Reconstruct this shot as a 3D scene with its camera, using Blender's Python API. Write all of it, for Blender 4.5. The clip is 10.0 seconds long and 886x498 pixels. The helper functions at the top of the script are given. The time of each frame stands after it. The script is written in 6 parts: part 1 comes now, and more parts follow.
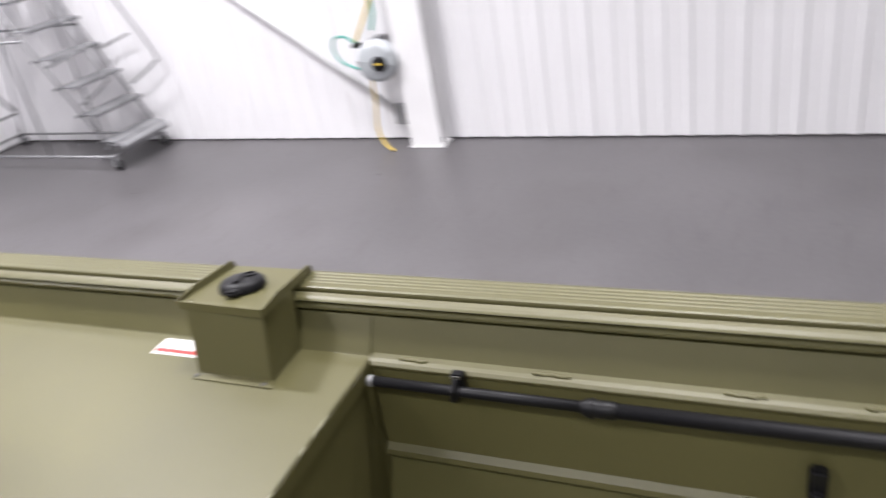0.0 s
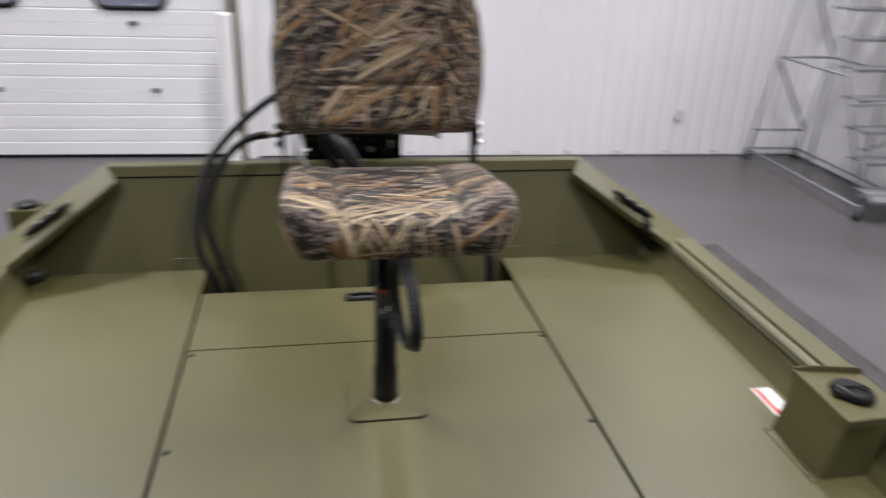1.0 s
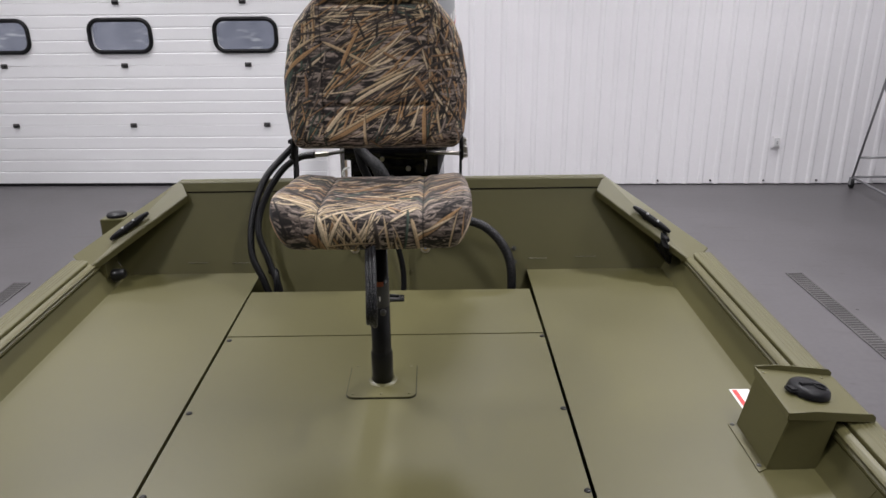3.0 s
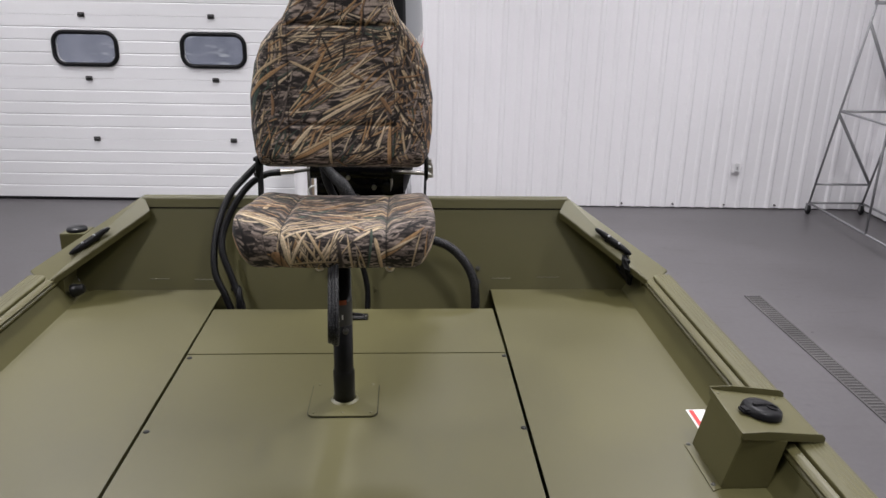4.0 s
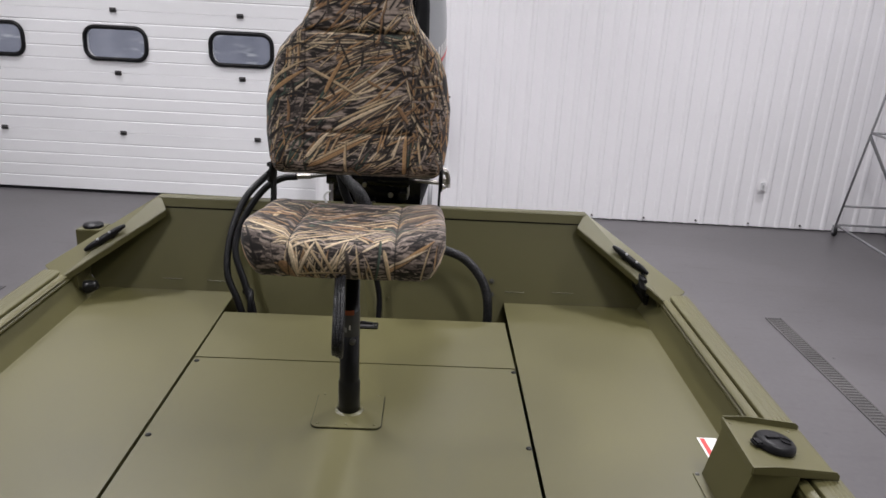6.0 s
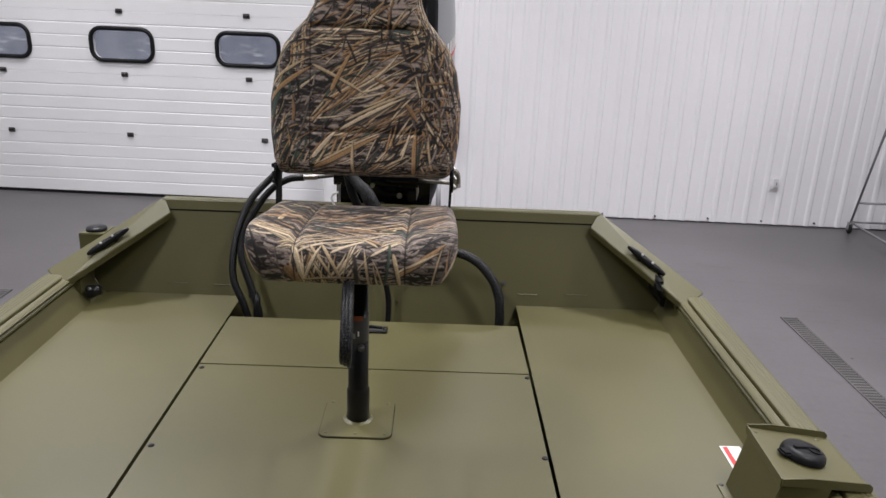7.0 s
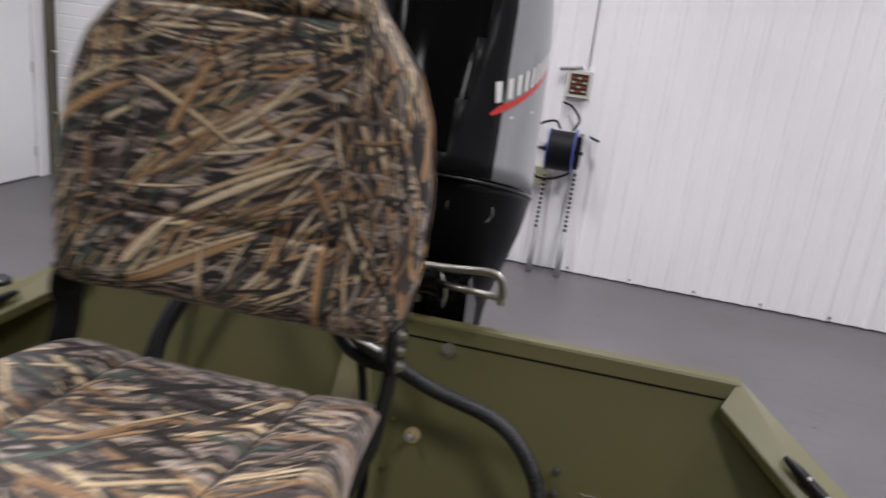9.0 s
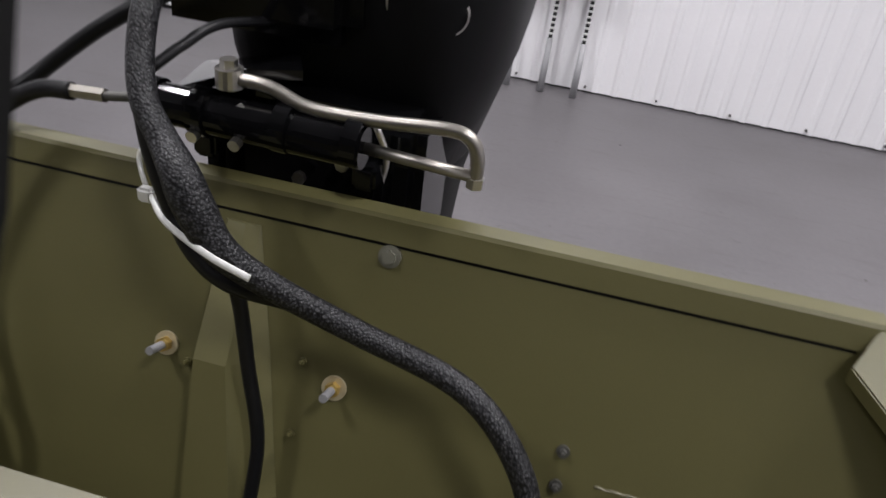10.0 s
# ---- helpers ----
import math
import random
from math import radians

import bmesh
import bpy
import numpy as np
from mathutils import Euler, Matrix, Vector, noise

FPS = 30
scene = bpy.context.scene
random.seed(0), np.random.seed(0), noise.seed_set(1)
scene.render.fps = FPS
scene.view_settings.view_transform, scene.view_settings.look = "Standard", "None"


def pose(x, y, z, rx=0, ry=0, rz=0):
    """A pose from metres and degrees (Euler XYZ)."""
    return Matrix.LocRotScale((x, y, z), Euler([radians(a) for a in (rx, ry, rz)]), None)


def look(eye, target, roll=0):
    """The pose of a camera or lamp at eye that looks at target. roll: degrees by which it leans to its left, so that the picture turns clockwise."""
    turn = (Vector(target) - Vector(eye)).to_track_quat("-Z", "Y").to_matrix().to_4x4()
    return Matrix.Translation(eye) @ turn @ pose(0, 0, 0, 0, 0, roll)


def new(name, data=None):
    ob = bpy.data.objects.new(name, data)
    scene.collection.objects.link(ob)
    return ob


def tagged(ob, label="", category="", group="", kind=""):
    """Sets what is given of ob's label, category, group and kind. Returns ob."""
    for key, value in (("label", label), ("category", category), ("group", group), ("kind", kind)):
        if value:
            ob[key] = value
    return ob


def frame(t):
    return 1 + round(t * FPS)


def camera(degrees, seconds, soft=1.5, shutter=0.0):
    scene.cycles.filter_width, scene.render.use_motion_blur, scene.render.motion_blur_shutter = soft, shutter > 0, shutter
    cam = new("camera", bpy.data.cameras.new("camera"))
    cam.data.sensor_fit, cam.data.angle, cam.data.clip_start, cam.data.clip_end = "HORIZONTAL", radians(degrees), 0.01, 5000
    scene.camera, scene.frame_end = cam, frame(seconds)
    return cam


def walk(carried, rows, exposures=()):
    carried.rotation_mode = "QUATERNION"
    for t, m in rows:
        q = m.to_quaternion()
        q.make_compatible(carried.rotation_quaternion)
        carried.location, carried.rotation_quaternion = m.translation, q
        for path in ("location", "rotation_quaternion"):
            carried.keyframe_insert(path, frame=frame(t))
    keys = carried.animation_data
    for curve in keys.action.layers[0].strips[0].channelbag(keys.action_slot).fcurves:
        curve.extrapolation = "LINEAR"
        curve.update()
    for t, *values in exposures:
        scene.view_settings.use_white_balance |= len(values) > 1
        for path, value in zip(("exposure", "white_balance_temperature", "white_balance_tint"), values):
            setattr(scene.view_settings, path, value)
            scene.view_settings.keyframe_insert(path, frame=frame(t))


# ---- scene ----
cam = camera(61.2, 10.0, shutter=0.35)
PATH = [
    (0, (-0.018, -1.235, 0.82), (1.571, -0.454, -0.11), -10.5),
    (0.1, (-0.02, -1.252, 0.825), (1.507, -0.318, -0.068), -10.0),
    (0.2, (-0.032, -1.272, 0.841), (1.41, -0.186, -0.018), -8.2),
    (0.4, (-0.068, -1.332, 0.895), (1.172, -0.003, 0.06), -5.9),
    (0.6, (-0.109, -1.35, 0.943), (0.868, 0.171, 0.088), -1.9),
    (0.8, (-0.143, -1.419, 1.0), (0.544, 0.283, 0.204), 0.4),
    (1, (-0.151, -1.493, 1.02), (0.184, 0.318, 0.242), 2.1),
    (1.2, (-0.101, -1.596, 1.048), (-0.016, 0.255, 0.297), 3.0),
    (1.5, (-0.026, -1.664, 1.079), (0.034, 0.213, 0.392), 3.9),
    (2, (0.005, -1.696, 1.041), (0.021, 0.183, 0.355), 4.4),
    (2.5, (0.116, -1.74, 1.02), (0.039, 0.126, 0.305), 1.2),
    (3, (0.151, -1.76, 1.029), (0.165, 0.115, 0.332), -0.6),
    (4.5, (0.164, -1.776, 1.036), (0.296, 0.114, 0.397), 1.9),
    (5, (0.17, -1.766, 1.037), (0.313, 0.122, 0.393), 2.2),
    (6.5, (0.187, -1.721, 1.051), (0.195, 0.175, 0.414), 3.0),
    (7, (0.178, -1.675, 1.034), (0.202, 0.219, 0.393), 2.3),
    (7.5, (0.209, -1.532, 1.015), (0.032, 0.33, 0.308), 1.3),
    (7.8, (0.303, -1.385, 0.977), (-0.209, 0.426, 0.299), 3.0),
    (8, (0.361, -1.293, 0.991), (-0.216, 0.488, 0.288), 4.7),
    (8.2, (0.372, -1.216, 0.982), (-0.268, 0.552, 0.299), 4.8),
    (8.5, (0.372, -1.041, 0.972), (-0.314, 0.703, 0.272), 5.3),
    (8.6, (0.377, -0.95, 0.978), (-0.273, 0.813, 0.292), 5.6),
    (8.8, (0.383, -0.782, 0.995), (-0.135, 1.046, 0.371), 6.3),
    (9, (0.409, -0.618, 0.974), (0.037, 1.254, 0.376), 6.9),
    (9.2, (0.419, -0.461, 0.942), (0.155, 1.394, 0.241), 8.2),
    (9.3, (0.43, -0.343, 0.919), (0.177, 1.494, 0.171), 7.5),
    (9.5, (0.423, -0.193, 0.918), (0.183, 1.62, 0.109), 5.8),
    (9.6, (0.409, -0.129, 0.889), (0.183, 1.686, 0.08), 4.5),
    (9.8, (0.398, -0.033, 0.841), (0.104, 1.687, -0.137), 4.0),
    (10, (0.369, 0.07, 0.803), (0.064, 1.747, -0.243), 7.4),
]
walk(cam, [(t, look(eye, target, roll)) for t, eye, target, roll in PATH], exposures=[(0, 0.80), (0.3, 0.48), (0.5, 0.42), (0.9, 0.14), (1.4, 0.0), (8.6, 0.0), (9.2, -0.10), (9.8, -0.22), (10, 0.12)])

# ---------------------------------------------------------------- world and light
ROOM = pose(0, 0, -1.0, 0, 0, -2.0)      # the hall stands two degrees off the boat's axis; its floor lies 1 m under the deck
world = bpy.data.worlds.new("world")
scene.world = world
world.use_nodes = True
world.node_tree.nodes["Background"].inputs[0].default_value = (0.55, 0.6, 0.7, 1)
world.node_tree.nodes["Background"].inputs[1].default_value = 0.15
LAMP_POWER = 50.0
CEILING = 5.2

# ---------------------------------------------------------------- helpers
def part(name, bm, material, parent=None, label="", smooth=False):
    me = bpy.data.meshes.new(name)
    bmesh.ops.recalc_face_normals(bm, faces=bm.faces)
    bm.to_mesh(me)
    bm.free()
    if smooth:
        for p in me.polygons:
            p.use_smooth = True
    me.materials.append(material)
    ob = new(name, me)
    if parent is not None:
        ob.parent = parent
    if label:
        ob["label"] = label
    return ob


def thing(name, label, category, group="", m=None):
    ob = new(name)
    ob.empty_display_size = 0.1
    tagged(ob, label, category, group)
    if m is not None:
        ob.matrix_world = m
    return ob


def structure(name, bm, material, label, category, m=ROOM, smooth=False):
    ob = part(name, bm, material, None, "", smooth)
    tagged(ob, label, category, "", "structure")
    ob.matrix_world = m
    return ob


def box(bm, x0, y0, z0, x1, y1, z1, bev=0.0, seg=2):
    r = bmesh.ops.create_cube(bm, size=1.0)
    vs = r["verts"]
    for v in vs:
        v.co = Vector(((x0 + x1) / 2 + v.co.x * (x1 - x0), (y0 + y1) / 2 + v.co.y * (y1 - y0), (z0 + z1) / 2 + v.co.z * (z1 - z0)))
    if bev > 0:
        es = list({e for v in vs for e in v.link_edges})
        bmesh.ops.bevel(bm, geom=es, offset=bev, segments=seg, affect="EDGES", clamp_overlap=True)
    return bm


def boxed(*a, **k):
    return box(bmesh.new(), *a, **k)


def cyl(bm, a, b, r0, r1=None, seg=20):
    a, b = Vector(a), Vector(b)
    r1 = r0 if r1 is None else r1
    d = (b - a)
    m = Matrix.Translation((a + b) / 2) @ d.to_track_quat("Z", "Y").to_matrix().to_4x4()
    bmesh.ops.create_cone(bm, cap_ends=True, segments=seg, radius1=r0, radius2=r1, depth=d.length, matrix=m)
    return bm


def lathe(bm, prof, m=Matrix(), seg=28):
    """Turns (radius, height) pairs round z."""
    rings = []
    for r, z in prof:
        if r < 1e-6:
            rings.append([bm.verts.new(m @ Vector((0, 0, z)))])
        else:
            rings.append([bm.verts.new(m @ Vector((r * math.cos(2 * math.pi * i / seg), r * math.sin(2 * math.pi * i / seg), z))) for i in range(seg)])
    for A, B in zip(rings, rings[1:]):
        if len(A) == 1 and len(B) == 1:
            continue
        for i in range(seg):
            j = (i + 1) % seg
            if len(A) == 1:
                bm.faces.new((A[0], B[i], B[j]))
            elif len(B) == 1:
                bm.faces.new((A[i], A[j], B[0]))
            else:
                bm.faces.new((A[i], A[j], B[j], B[i]))
    return bm


def spline(pts, n=8):
    P = [Vector(p) for p in pts]
    P = [P[0] * 2 - P[1]] + P + [P[-1] * 2 - P[-2]]
    out = []
    for i in range(1, len(P) - 2):
        for k in range(n):
            t = k / n
            a, b, c, d = P[i - 1], P[i], P[i + 1], P[i + 2]
            out.append(0.5 * ((2 * b) + (c - a) * t + (2 * a - 5 * b + 4 * c - d) * t * t + (3 * b - a - 3 * c + d) * t ** 3))
    out.append(P[-2])
    return out


def sweep(bm, pts, r, seg=10, closed=False, flat=1.0):
    P = [Vector(p) for p in pts]
    n = len(P)
    rings = []
    up = None
    for i, p in enumerate(P):
        if closed:
            d = P[(i + 1) % n] - P[i - 1]
        else:
            d = P[min(i + 1, n - 1)] - P[max(i - 1, 0)]
        d.normalize()
        if up is None:
            up = d.orthogonal().normalized()
        up = (up - d * up.dot(d)).normalized()
        side = d.cross(up)
        rr = r(i / max(1, n - 1)) if callable(r) else r
        rings.append([bm.verts.new(p + (up * math.cos(2 * math.pi * k / seg) + side * math.sin(2 * math.pi * k / seg) * flat) * rr) for k in range(seg)])
    pairs = list(zip(rings, rings[1:])) + ([(rings[-1], rings[0])] if closed else [])
    for A, B in pairs:
        for k in range(seg):
            j = (k + 1) % seg
            bm.faces.new((A[k], A[j], B[j], B[k]))
    if not closed:
        bm.faces.new(rings[0])
        bm.faces.new(rings[-1])
    return bm


def extrude(bm, prof, place, cuts):
    """Joins copies of a closed profile; place(u, v, c) gives the point at the cut c."""
    rings = [[bm.verts.new(place(u, v, c)) for u, v in prof] for c in cuts]
    n = len(prof)
    for A, B in zip(rings, rings[1:]):
        for k in range(n):
            j = (k + 1) % n
            bm.faces.new((A[k], A[j], B[j], B[k]))
    bm.faces.new(rings[0])
    bm.faces.new(rings[-1])
    return bm


def slab(bm, pts, off):
    """A plate: a polygon in space and its copy moved by off."""
    off = Vector(off)
    A = [bm.verts.new(Vector(p)) for p in pts]
    B = [bm.verts.new(Vector(p) + off) for p in pts]
    n = len(A)
    bm.faces.new(A)
    bm.faces.new(B[::-1])
    for k in range(n):
        j = (k + 1) % n
        bm.faces.new((A[k], B[k], B[j], A[j]))
    return bm


def rounded(w, h, r, n=5):
    pts = []
    for cx, cy, a0 in ((w / 2 - r, h / 2 - r, 0), (-w / 2 + r, h / 2 - r, 90), (-w / 2 + r, -h / 2 + r, 180), (w / 2 - r, -h / 2 + r, 270)):
        for i in range(n + 1):
            a = radians(a0 + 90 * i / n)
            pts.append((cx + r * math.cos(a), cy + r * math.sin(a)))
    return pts


# ---------------------------------------------------------------- materials
def mat(name, color, rough=0.5, metal=0.0, vary=0.06, scale=3.0, fine=120.0, bump=0.05, spec=0.5, coat=0.0, coat_rough=0.1, dist=0.002, streak=None):
    m = bpy.data.materials.new(name)
    m.use_nodes = True
    nt = m.node_tree
    N, L = nt.nodes, nt.links
    b = N["Principled BSDF"]
    b.inputs["Metallic"].default_value = metal
    b.inputs["Specular IOR Level"].default_value = spec
    b.inputs["Coat Weight"].default_value = coat
    b.inputs["Coat Roughness"].default_value = coat_rough
    tc = N.new("ShaderNodeTexCoord")
    big = N.new("ShaderNodeTexNoise")
    big.inputs["Scale"].default_value = scale
    big.inputs["Detail"].default_value = 5
    sm = N.new("ShaderNodeTexNoise")
    sm.inputs["Scale"].default_value = fine
    sm.inputs["Detail"].default_value = 3
    if streak:
        mp = N.new("ShaderNodeMapping")
        mp.inputs["Scale"].default_value = streak
        L.new(tc.outputs["Object"], mp.inputs["Vector"])
        L.new(mp.outputs[0], big.inputs["Vector"])
    else:
        L.new(tc.outputs["Object"], big.inputs["Vector"])
    L.new(tc.outputs["Object"], sm.inputs["Vector"])
    add = N.new("ShaderNodeMath")
    add.operation = "MULTIPLY_ADD"
    add.inputs[1].default_value = 0.35
    L.new(sm.outputs[0], add.inputs[0])
    L.new(big.outputs[0], add.inputs[2])
    rp = N.new("ShaderNodeValToRGB")
    rp.color_ramp.elements[0].position = 0.4
    rp.color_ramp.elements[1].position = 0.95
    rp.color_ramp.elements[0].color = (*[c * (1 - vary * 1.6) for c in color], 1)
    rp.color_ramp.elements[1].color = (*[min(1, c * (1 + vary)) for c in color], 1)
    L.new(add.outputs[0], rp.inputs[0])
    L.new(rp.outputs[0], b.inputs["Base Color"])
    mr = N.new("ShaderNodeMapRange")
    mr.inputs["To Min"].default_value = max(0.02, rough - 0.07)
    mr.inputs["To Max"].default_value = min(1, rough + 0.07)
    L.new(big.outputs[0], mr.inputs[0])
    L.new(mr.outputs[0], b.inputs["Roughness"])
    if bump > 0:
        bp = N.new("ShaderNodeBump")
        bp.inputs["Strength"].default_value = bump
        bp.inputs["Distance"].default_value = dist
        L.new(sm.outputs[0], bp.inputs["Height"])
        L.new(bp.outputs[0], b.inputs["Normal"])
    return m


def camo():
    """Printed camouflage vinyl: the print lies in the mesh's colours, with fine grain and weave over it."""
    m = bpy.data.materials.new("reed_camouflage")
    m.use_nodes = True
    nt = m.node_tree
    N, L = nt.nodes, nt.links
    b = N["Principled BSDF"]
    b.inputs["Roughness"].default_value = 0.62
    b.inputs["Specular IOR Level"].default_value = 0.35
    b.inputs["Sheen Weight"].default_value = 0.08
    pr = N.new("ShaderNodeAttribute")
    pr.attribute_name = "print"
    tc = N.new("ShaderNodeTexCoord")
    gr = N.new("ShaderNodeTexNoise")
    gr.inputs["Scale"].default_value = 260
    gr.inputs["Detail"].default_value = 4
    L.new(tc.outputs["Object"], gr.inputs["Vector"])
    gm = N.new("ShaderNodeMapRange")
    gm.inputs["From Min"].default_value = 0.3
    gm.inputs["From Max"].default_value = 0.7
    gm.inputs["To Min"].default_value = 0.78
    gm.inputs["To Max"].default_value = 1.22
    L.new(gr.outputs[0], gm.inputs[0])
    sc = N.new("ShaderNodeVectorMath")
    sc.operation = "SCALE"
    L.new(pr.outputs["Color"], sc.inputs[0])
    L.new(gm.outputs[0], sc.inputs["Scale"])
    L.new(sc.outputs[0], b.inputs["Base Color"])
    wv = N.new("ShaderNodeTexNoise")
    wv.inputs["Scale"].default_value = 420
    L.new(tc.outputs["Object"], wv.inputs["Vector"])
    wr = N.new("ShaderNodeTexNoise")
    wr.inputs["Scale"].default_value = 11
    L.new(tc.outputs["Object"], wr.inputs["Vector"])
    ad = N.new("ShaderNodeMath")
    ad.operation = "MULTIPLY_ADD"
    ad.inputs[1].default_value = 6.0
    L.new(wr.outputs[0], ad.inputs[0])
    L.new(wv.outputs[0], ad.inputs[2])
    bp = N.new("ShaderNodeBump")
    bp.inputs["Strength"].default_value = 0.3
    bp.inputs["Distance"].default_value = 0.002
    L.new(ad.outputs[0], bp.inputs["Height"])
    L.new(bp.outputs[0], b.inputs["Normal"])
    return m


def braided():
    """Woven black cable sleeve."""
    m = mat("braided_sleeve", (0.006, 0.006, 0.007), 0.42, vary=0.3, fine=300, bump=0.0, spec=0.3)
    nt = m.node_tree
    N, L = nt.nodes, nt.links
    tc = N.new("ShaderNodeTexCoord")
    v = N.new("ShaderNodeTexVoronoi")
    v.inputs["Scale"].default_value = 270
    L.new(tc.outputs["Object"], v.inputs["Vector"])
    bp = N.new("ShaderNodeBump")
    bp.inputs["Strength"].default_value = 0.7
    bp.inputs["Distance"].default_value = 0.002
    bp.invert = True
    L.new(v.outputs["Distance"], bp.inputs["Height"])
    L.new(bp.outputs[0], N["Principled BSDF"].inputs["Normal"])
    # Paler cell centres put the weave's sheen into the colour.
    strand = N.new("ShaderNodeValToRGB")
    strand.color_ramp.elements[0].position = 0.15
    strand.color_ramp.elements[0].color = (0.045, 0.045, 0.048, 1)
    strand.color_ramp.elements[1].position = 0.55
    strand.color_ramp.elements[1].color = (0.004, 0.004, 0.005, 1)
    L.new(v.outputs["Distance"], strand.inputs[0])
    L.new(strand.outputs[0], N["Principled BSDF"].inputs["Base Color"])
    return m


def glow(name, color, strength):
    m = bpy.data.materials.new(name)
    m.use_nodes = True
    b = m.node_tree.nodes["Principled BSDF"]
    b.inputs["Base Color"].default_value = (0.8, 0.8, 0.8, 1)
    b.inputs["Emission Color"].default_value = (*color, 1)
    b.inputs["Emission Strength"].default_value = strength
    return m


def outside_view():
    """Dim overcast daylight behind the door's small windows."""
    m = bpy.data.materials.new("outside")
    m.use_nodes = True
    N, L = m.node_tree.nodes, m.node_tree.links
    b = N["Principled BSDF"]
    tc = N.new("ShaderNodeTexCoord")
    n = N.new("ShaderNodeTexNoise")
    n.inputs["Scale"].default_value = 5
    n.inputs["Detail"].default_value = 4
    L.new(tc.outputs["Object"], n.inputs["Vector"])
    r = N.new("ShaderNodeValToRGB")
    r.color_ramp.elements[0].position = 0.35
    r.color_ramp.elements[0].color = (0.27, 0.29, 0.38, 1)
    r.color_ramp.elements[1].position = 0.75
    r.color_ramp.elements[1].color = (0.42, 0.44, 0.56, 1)
    L.new(n.outputs[0], r.inputs[0])
    # pale shapes low outside
    mp = N.new("ShaderNodeMapping")
    mp.inputs["Scale"].default_value = (3.5, 1, 16)
    L.new(tc.outputs["Object"], mp.inputs[0])
    n2 = N.new("ShaderNodeTexNoise")
    n2.inputs["Scale"].default_value = 1.0
    n2.inputs["Detail"].default_value = 3
    L.new(mp.outputs[0], n2.inputs["Vector"])
    mr = N.new("ShaderNodeMapRange")
    mr.inputs["From Min"].default_value = 0.56
    mr.inputs["From Max"].default_value = 0.64
    mr.inputs["To Max"].default_value = 0.8
    L.new(n2.outputs[0], mr.inputs[0])
    mx = N.new("ShaderNodeMix")
    mx.data_type = "RGBA"
    mx.inputs["B"].default_value = (0.75, 0.78, 0.88, 1)
    L.new(mr.outputs[0], mx.inputs["Factor"])
    L.new(r.outputs[0], mx.inputs["A"])
    L.new(mx.outputs["Result"], b.inputs["Emission Color"])
    b.inputs["Base Color"].default_value = (0.05, 0.05, 0.06, 1)
    b.inputs["Emission Strength"].default_value = 0.6
    return m


OLIVE = mat("olive_paint", (0.093, 0.085, 0.0325), 0.44, vary=0.10, scale=2.2, fine=500, bump=0.10, dist=0.0006, spec=0.52)
def scuffed_floor():
    """Epoxy floor with faint broad stains, scuffs and a few small dark marks."""
    m = mat("grey_epoxy_floor", (0.086, 0.081, 0.085), 0.40, vary=0.16, scale=0.7, fine=30, bump=0.05, dist=0.003)
    N, L = m.node_tree.nodes, m.node_tree.links
    b = N["Principled BSDF"]
    src = b.inputs["Base Color"].links[0].from_socket
    tc = N.new("ShaderNodeTexCoord")
    for scale, stretch, lo, hi, depth in ((1.6, (1, 1, 1), 0.50, 0.75, 0.40), (3.0, (1, 5, 1), 0.58, 0.72, 0.40), (14.0, (1, 1, 1), 0.68, 0.74, 0.6)):
        mp = N.new("ShaderNodeMapping")
        mp.inputs["Scale"].default_value = stretch
        mp.inputs["Location"].default_value = (scale * 1.7, scale * 0.6, 0)
        L.new(tc.outputs["Object"], mp.inputs[0])
        n = N.new("ShaderNodeTexNoise")
        n.inputs["Scale"].default_value = scale
        n.inputs["Detail"].default_value = 4
        L.new(mp.outputs[0], n.inputs["Vector"])
        r = N.new("ShaderNodeMapRange")
        r.inputs["From Min"].default_value = lo
        r.inputs["From Max"].default_value = hi
        r.inputs["To Max"].default_value = depth
        L.new(n.outputs[0], r.inputs[0])
        mx = N.new("ShaderNodeMix")
        mx.data_type = "RGBA"
        mx.inputs["B"].default_value = (0.055, 0.050, 0.050, 1)
        L.new(r.outputs[0], mx.inputs["Factor"])
        L.new(src, mx.inputs["A"])
        src = mx.outputs["Result"]
    L.new(src, b.inputs["Base Color"])
    return m


WALL = mat("white_metal_sheet", (0.79, 0.78, 0.80), 0.42, vary=0.03, scale=0.9, fine=60, bump=0.02)
DOOR = mat("white_door_paint", (0.80, 0.80, 0.81), 0.45, vary=0.03, scale=1.4, fine=90, bump=0.03)
WHITE = mat("white_paint", (0.80, 0.79, 0.80), 0.4, vary=0.04)
CEIL = mat("ceiling_grey", (0.42, 0.42, 0.43), 0.7)
FLOOR = scuffed_floor()
BLACK = mat("black_paint", (0.008, 0.008, 0.008), 0.3, vary=0.2, spec=0.3)
GLOSS = mat("gloss_black_cowl", (0.003, 0.003, 0.0034), 0.07, vary=0.1, bump=0.0, spec=0.25)
DARKGREY = mat("charcoal_cowl", (0.009, 0.009, 0.010), 0.32, vary=0.1, bump=0.0, spec=0.10)
SILVER = mat("silver_cowl_paint", (0.33, 0.34, 0.35), 0.32, metal=0.5, vary=0.04, bump=0.0)
RUBBER = mat("black_rubber", (0.007, 0.007, 0.008), 0.40, vary=0.2, fine=200, bump=0.05, spec=0.22)
PLASTIC = mat("black_plastic", (0.008, 0.0078, 0.009), 0.42, vary=0.15, fine=220, bump=0.06, spec=0.2)
STEEL = mat("steel", (0.55, 0.53, 0.50), 0.3, metal=1.0, vary=0.08)
BRASS = mat("yellow_zinc_nut", (0.62, 0.44, 0.14), 0.32, metal=0.8, vary=0.15)
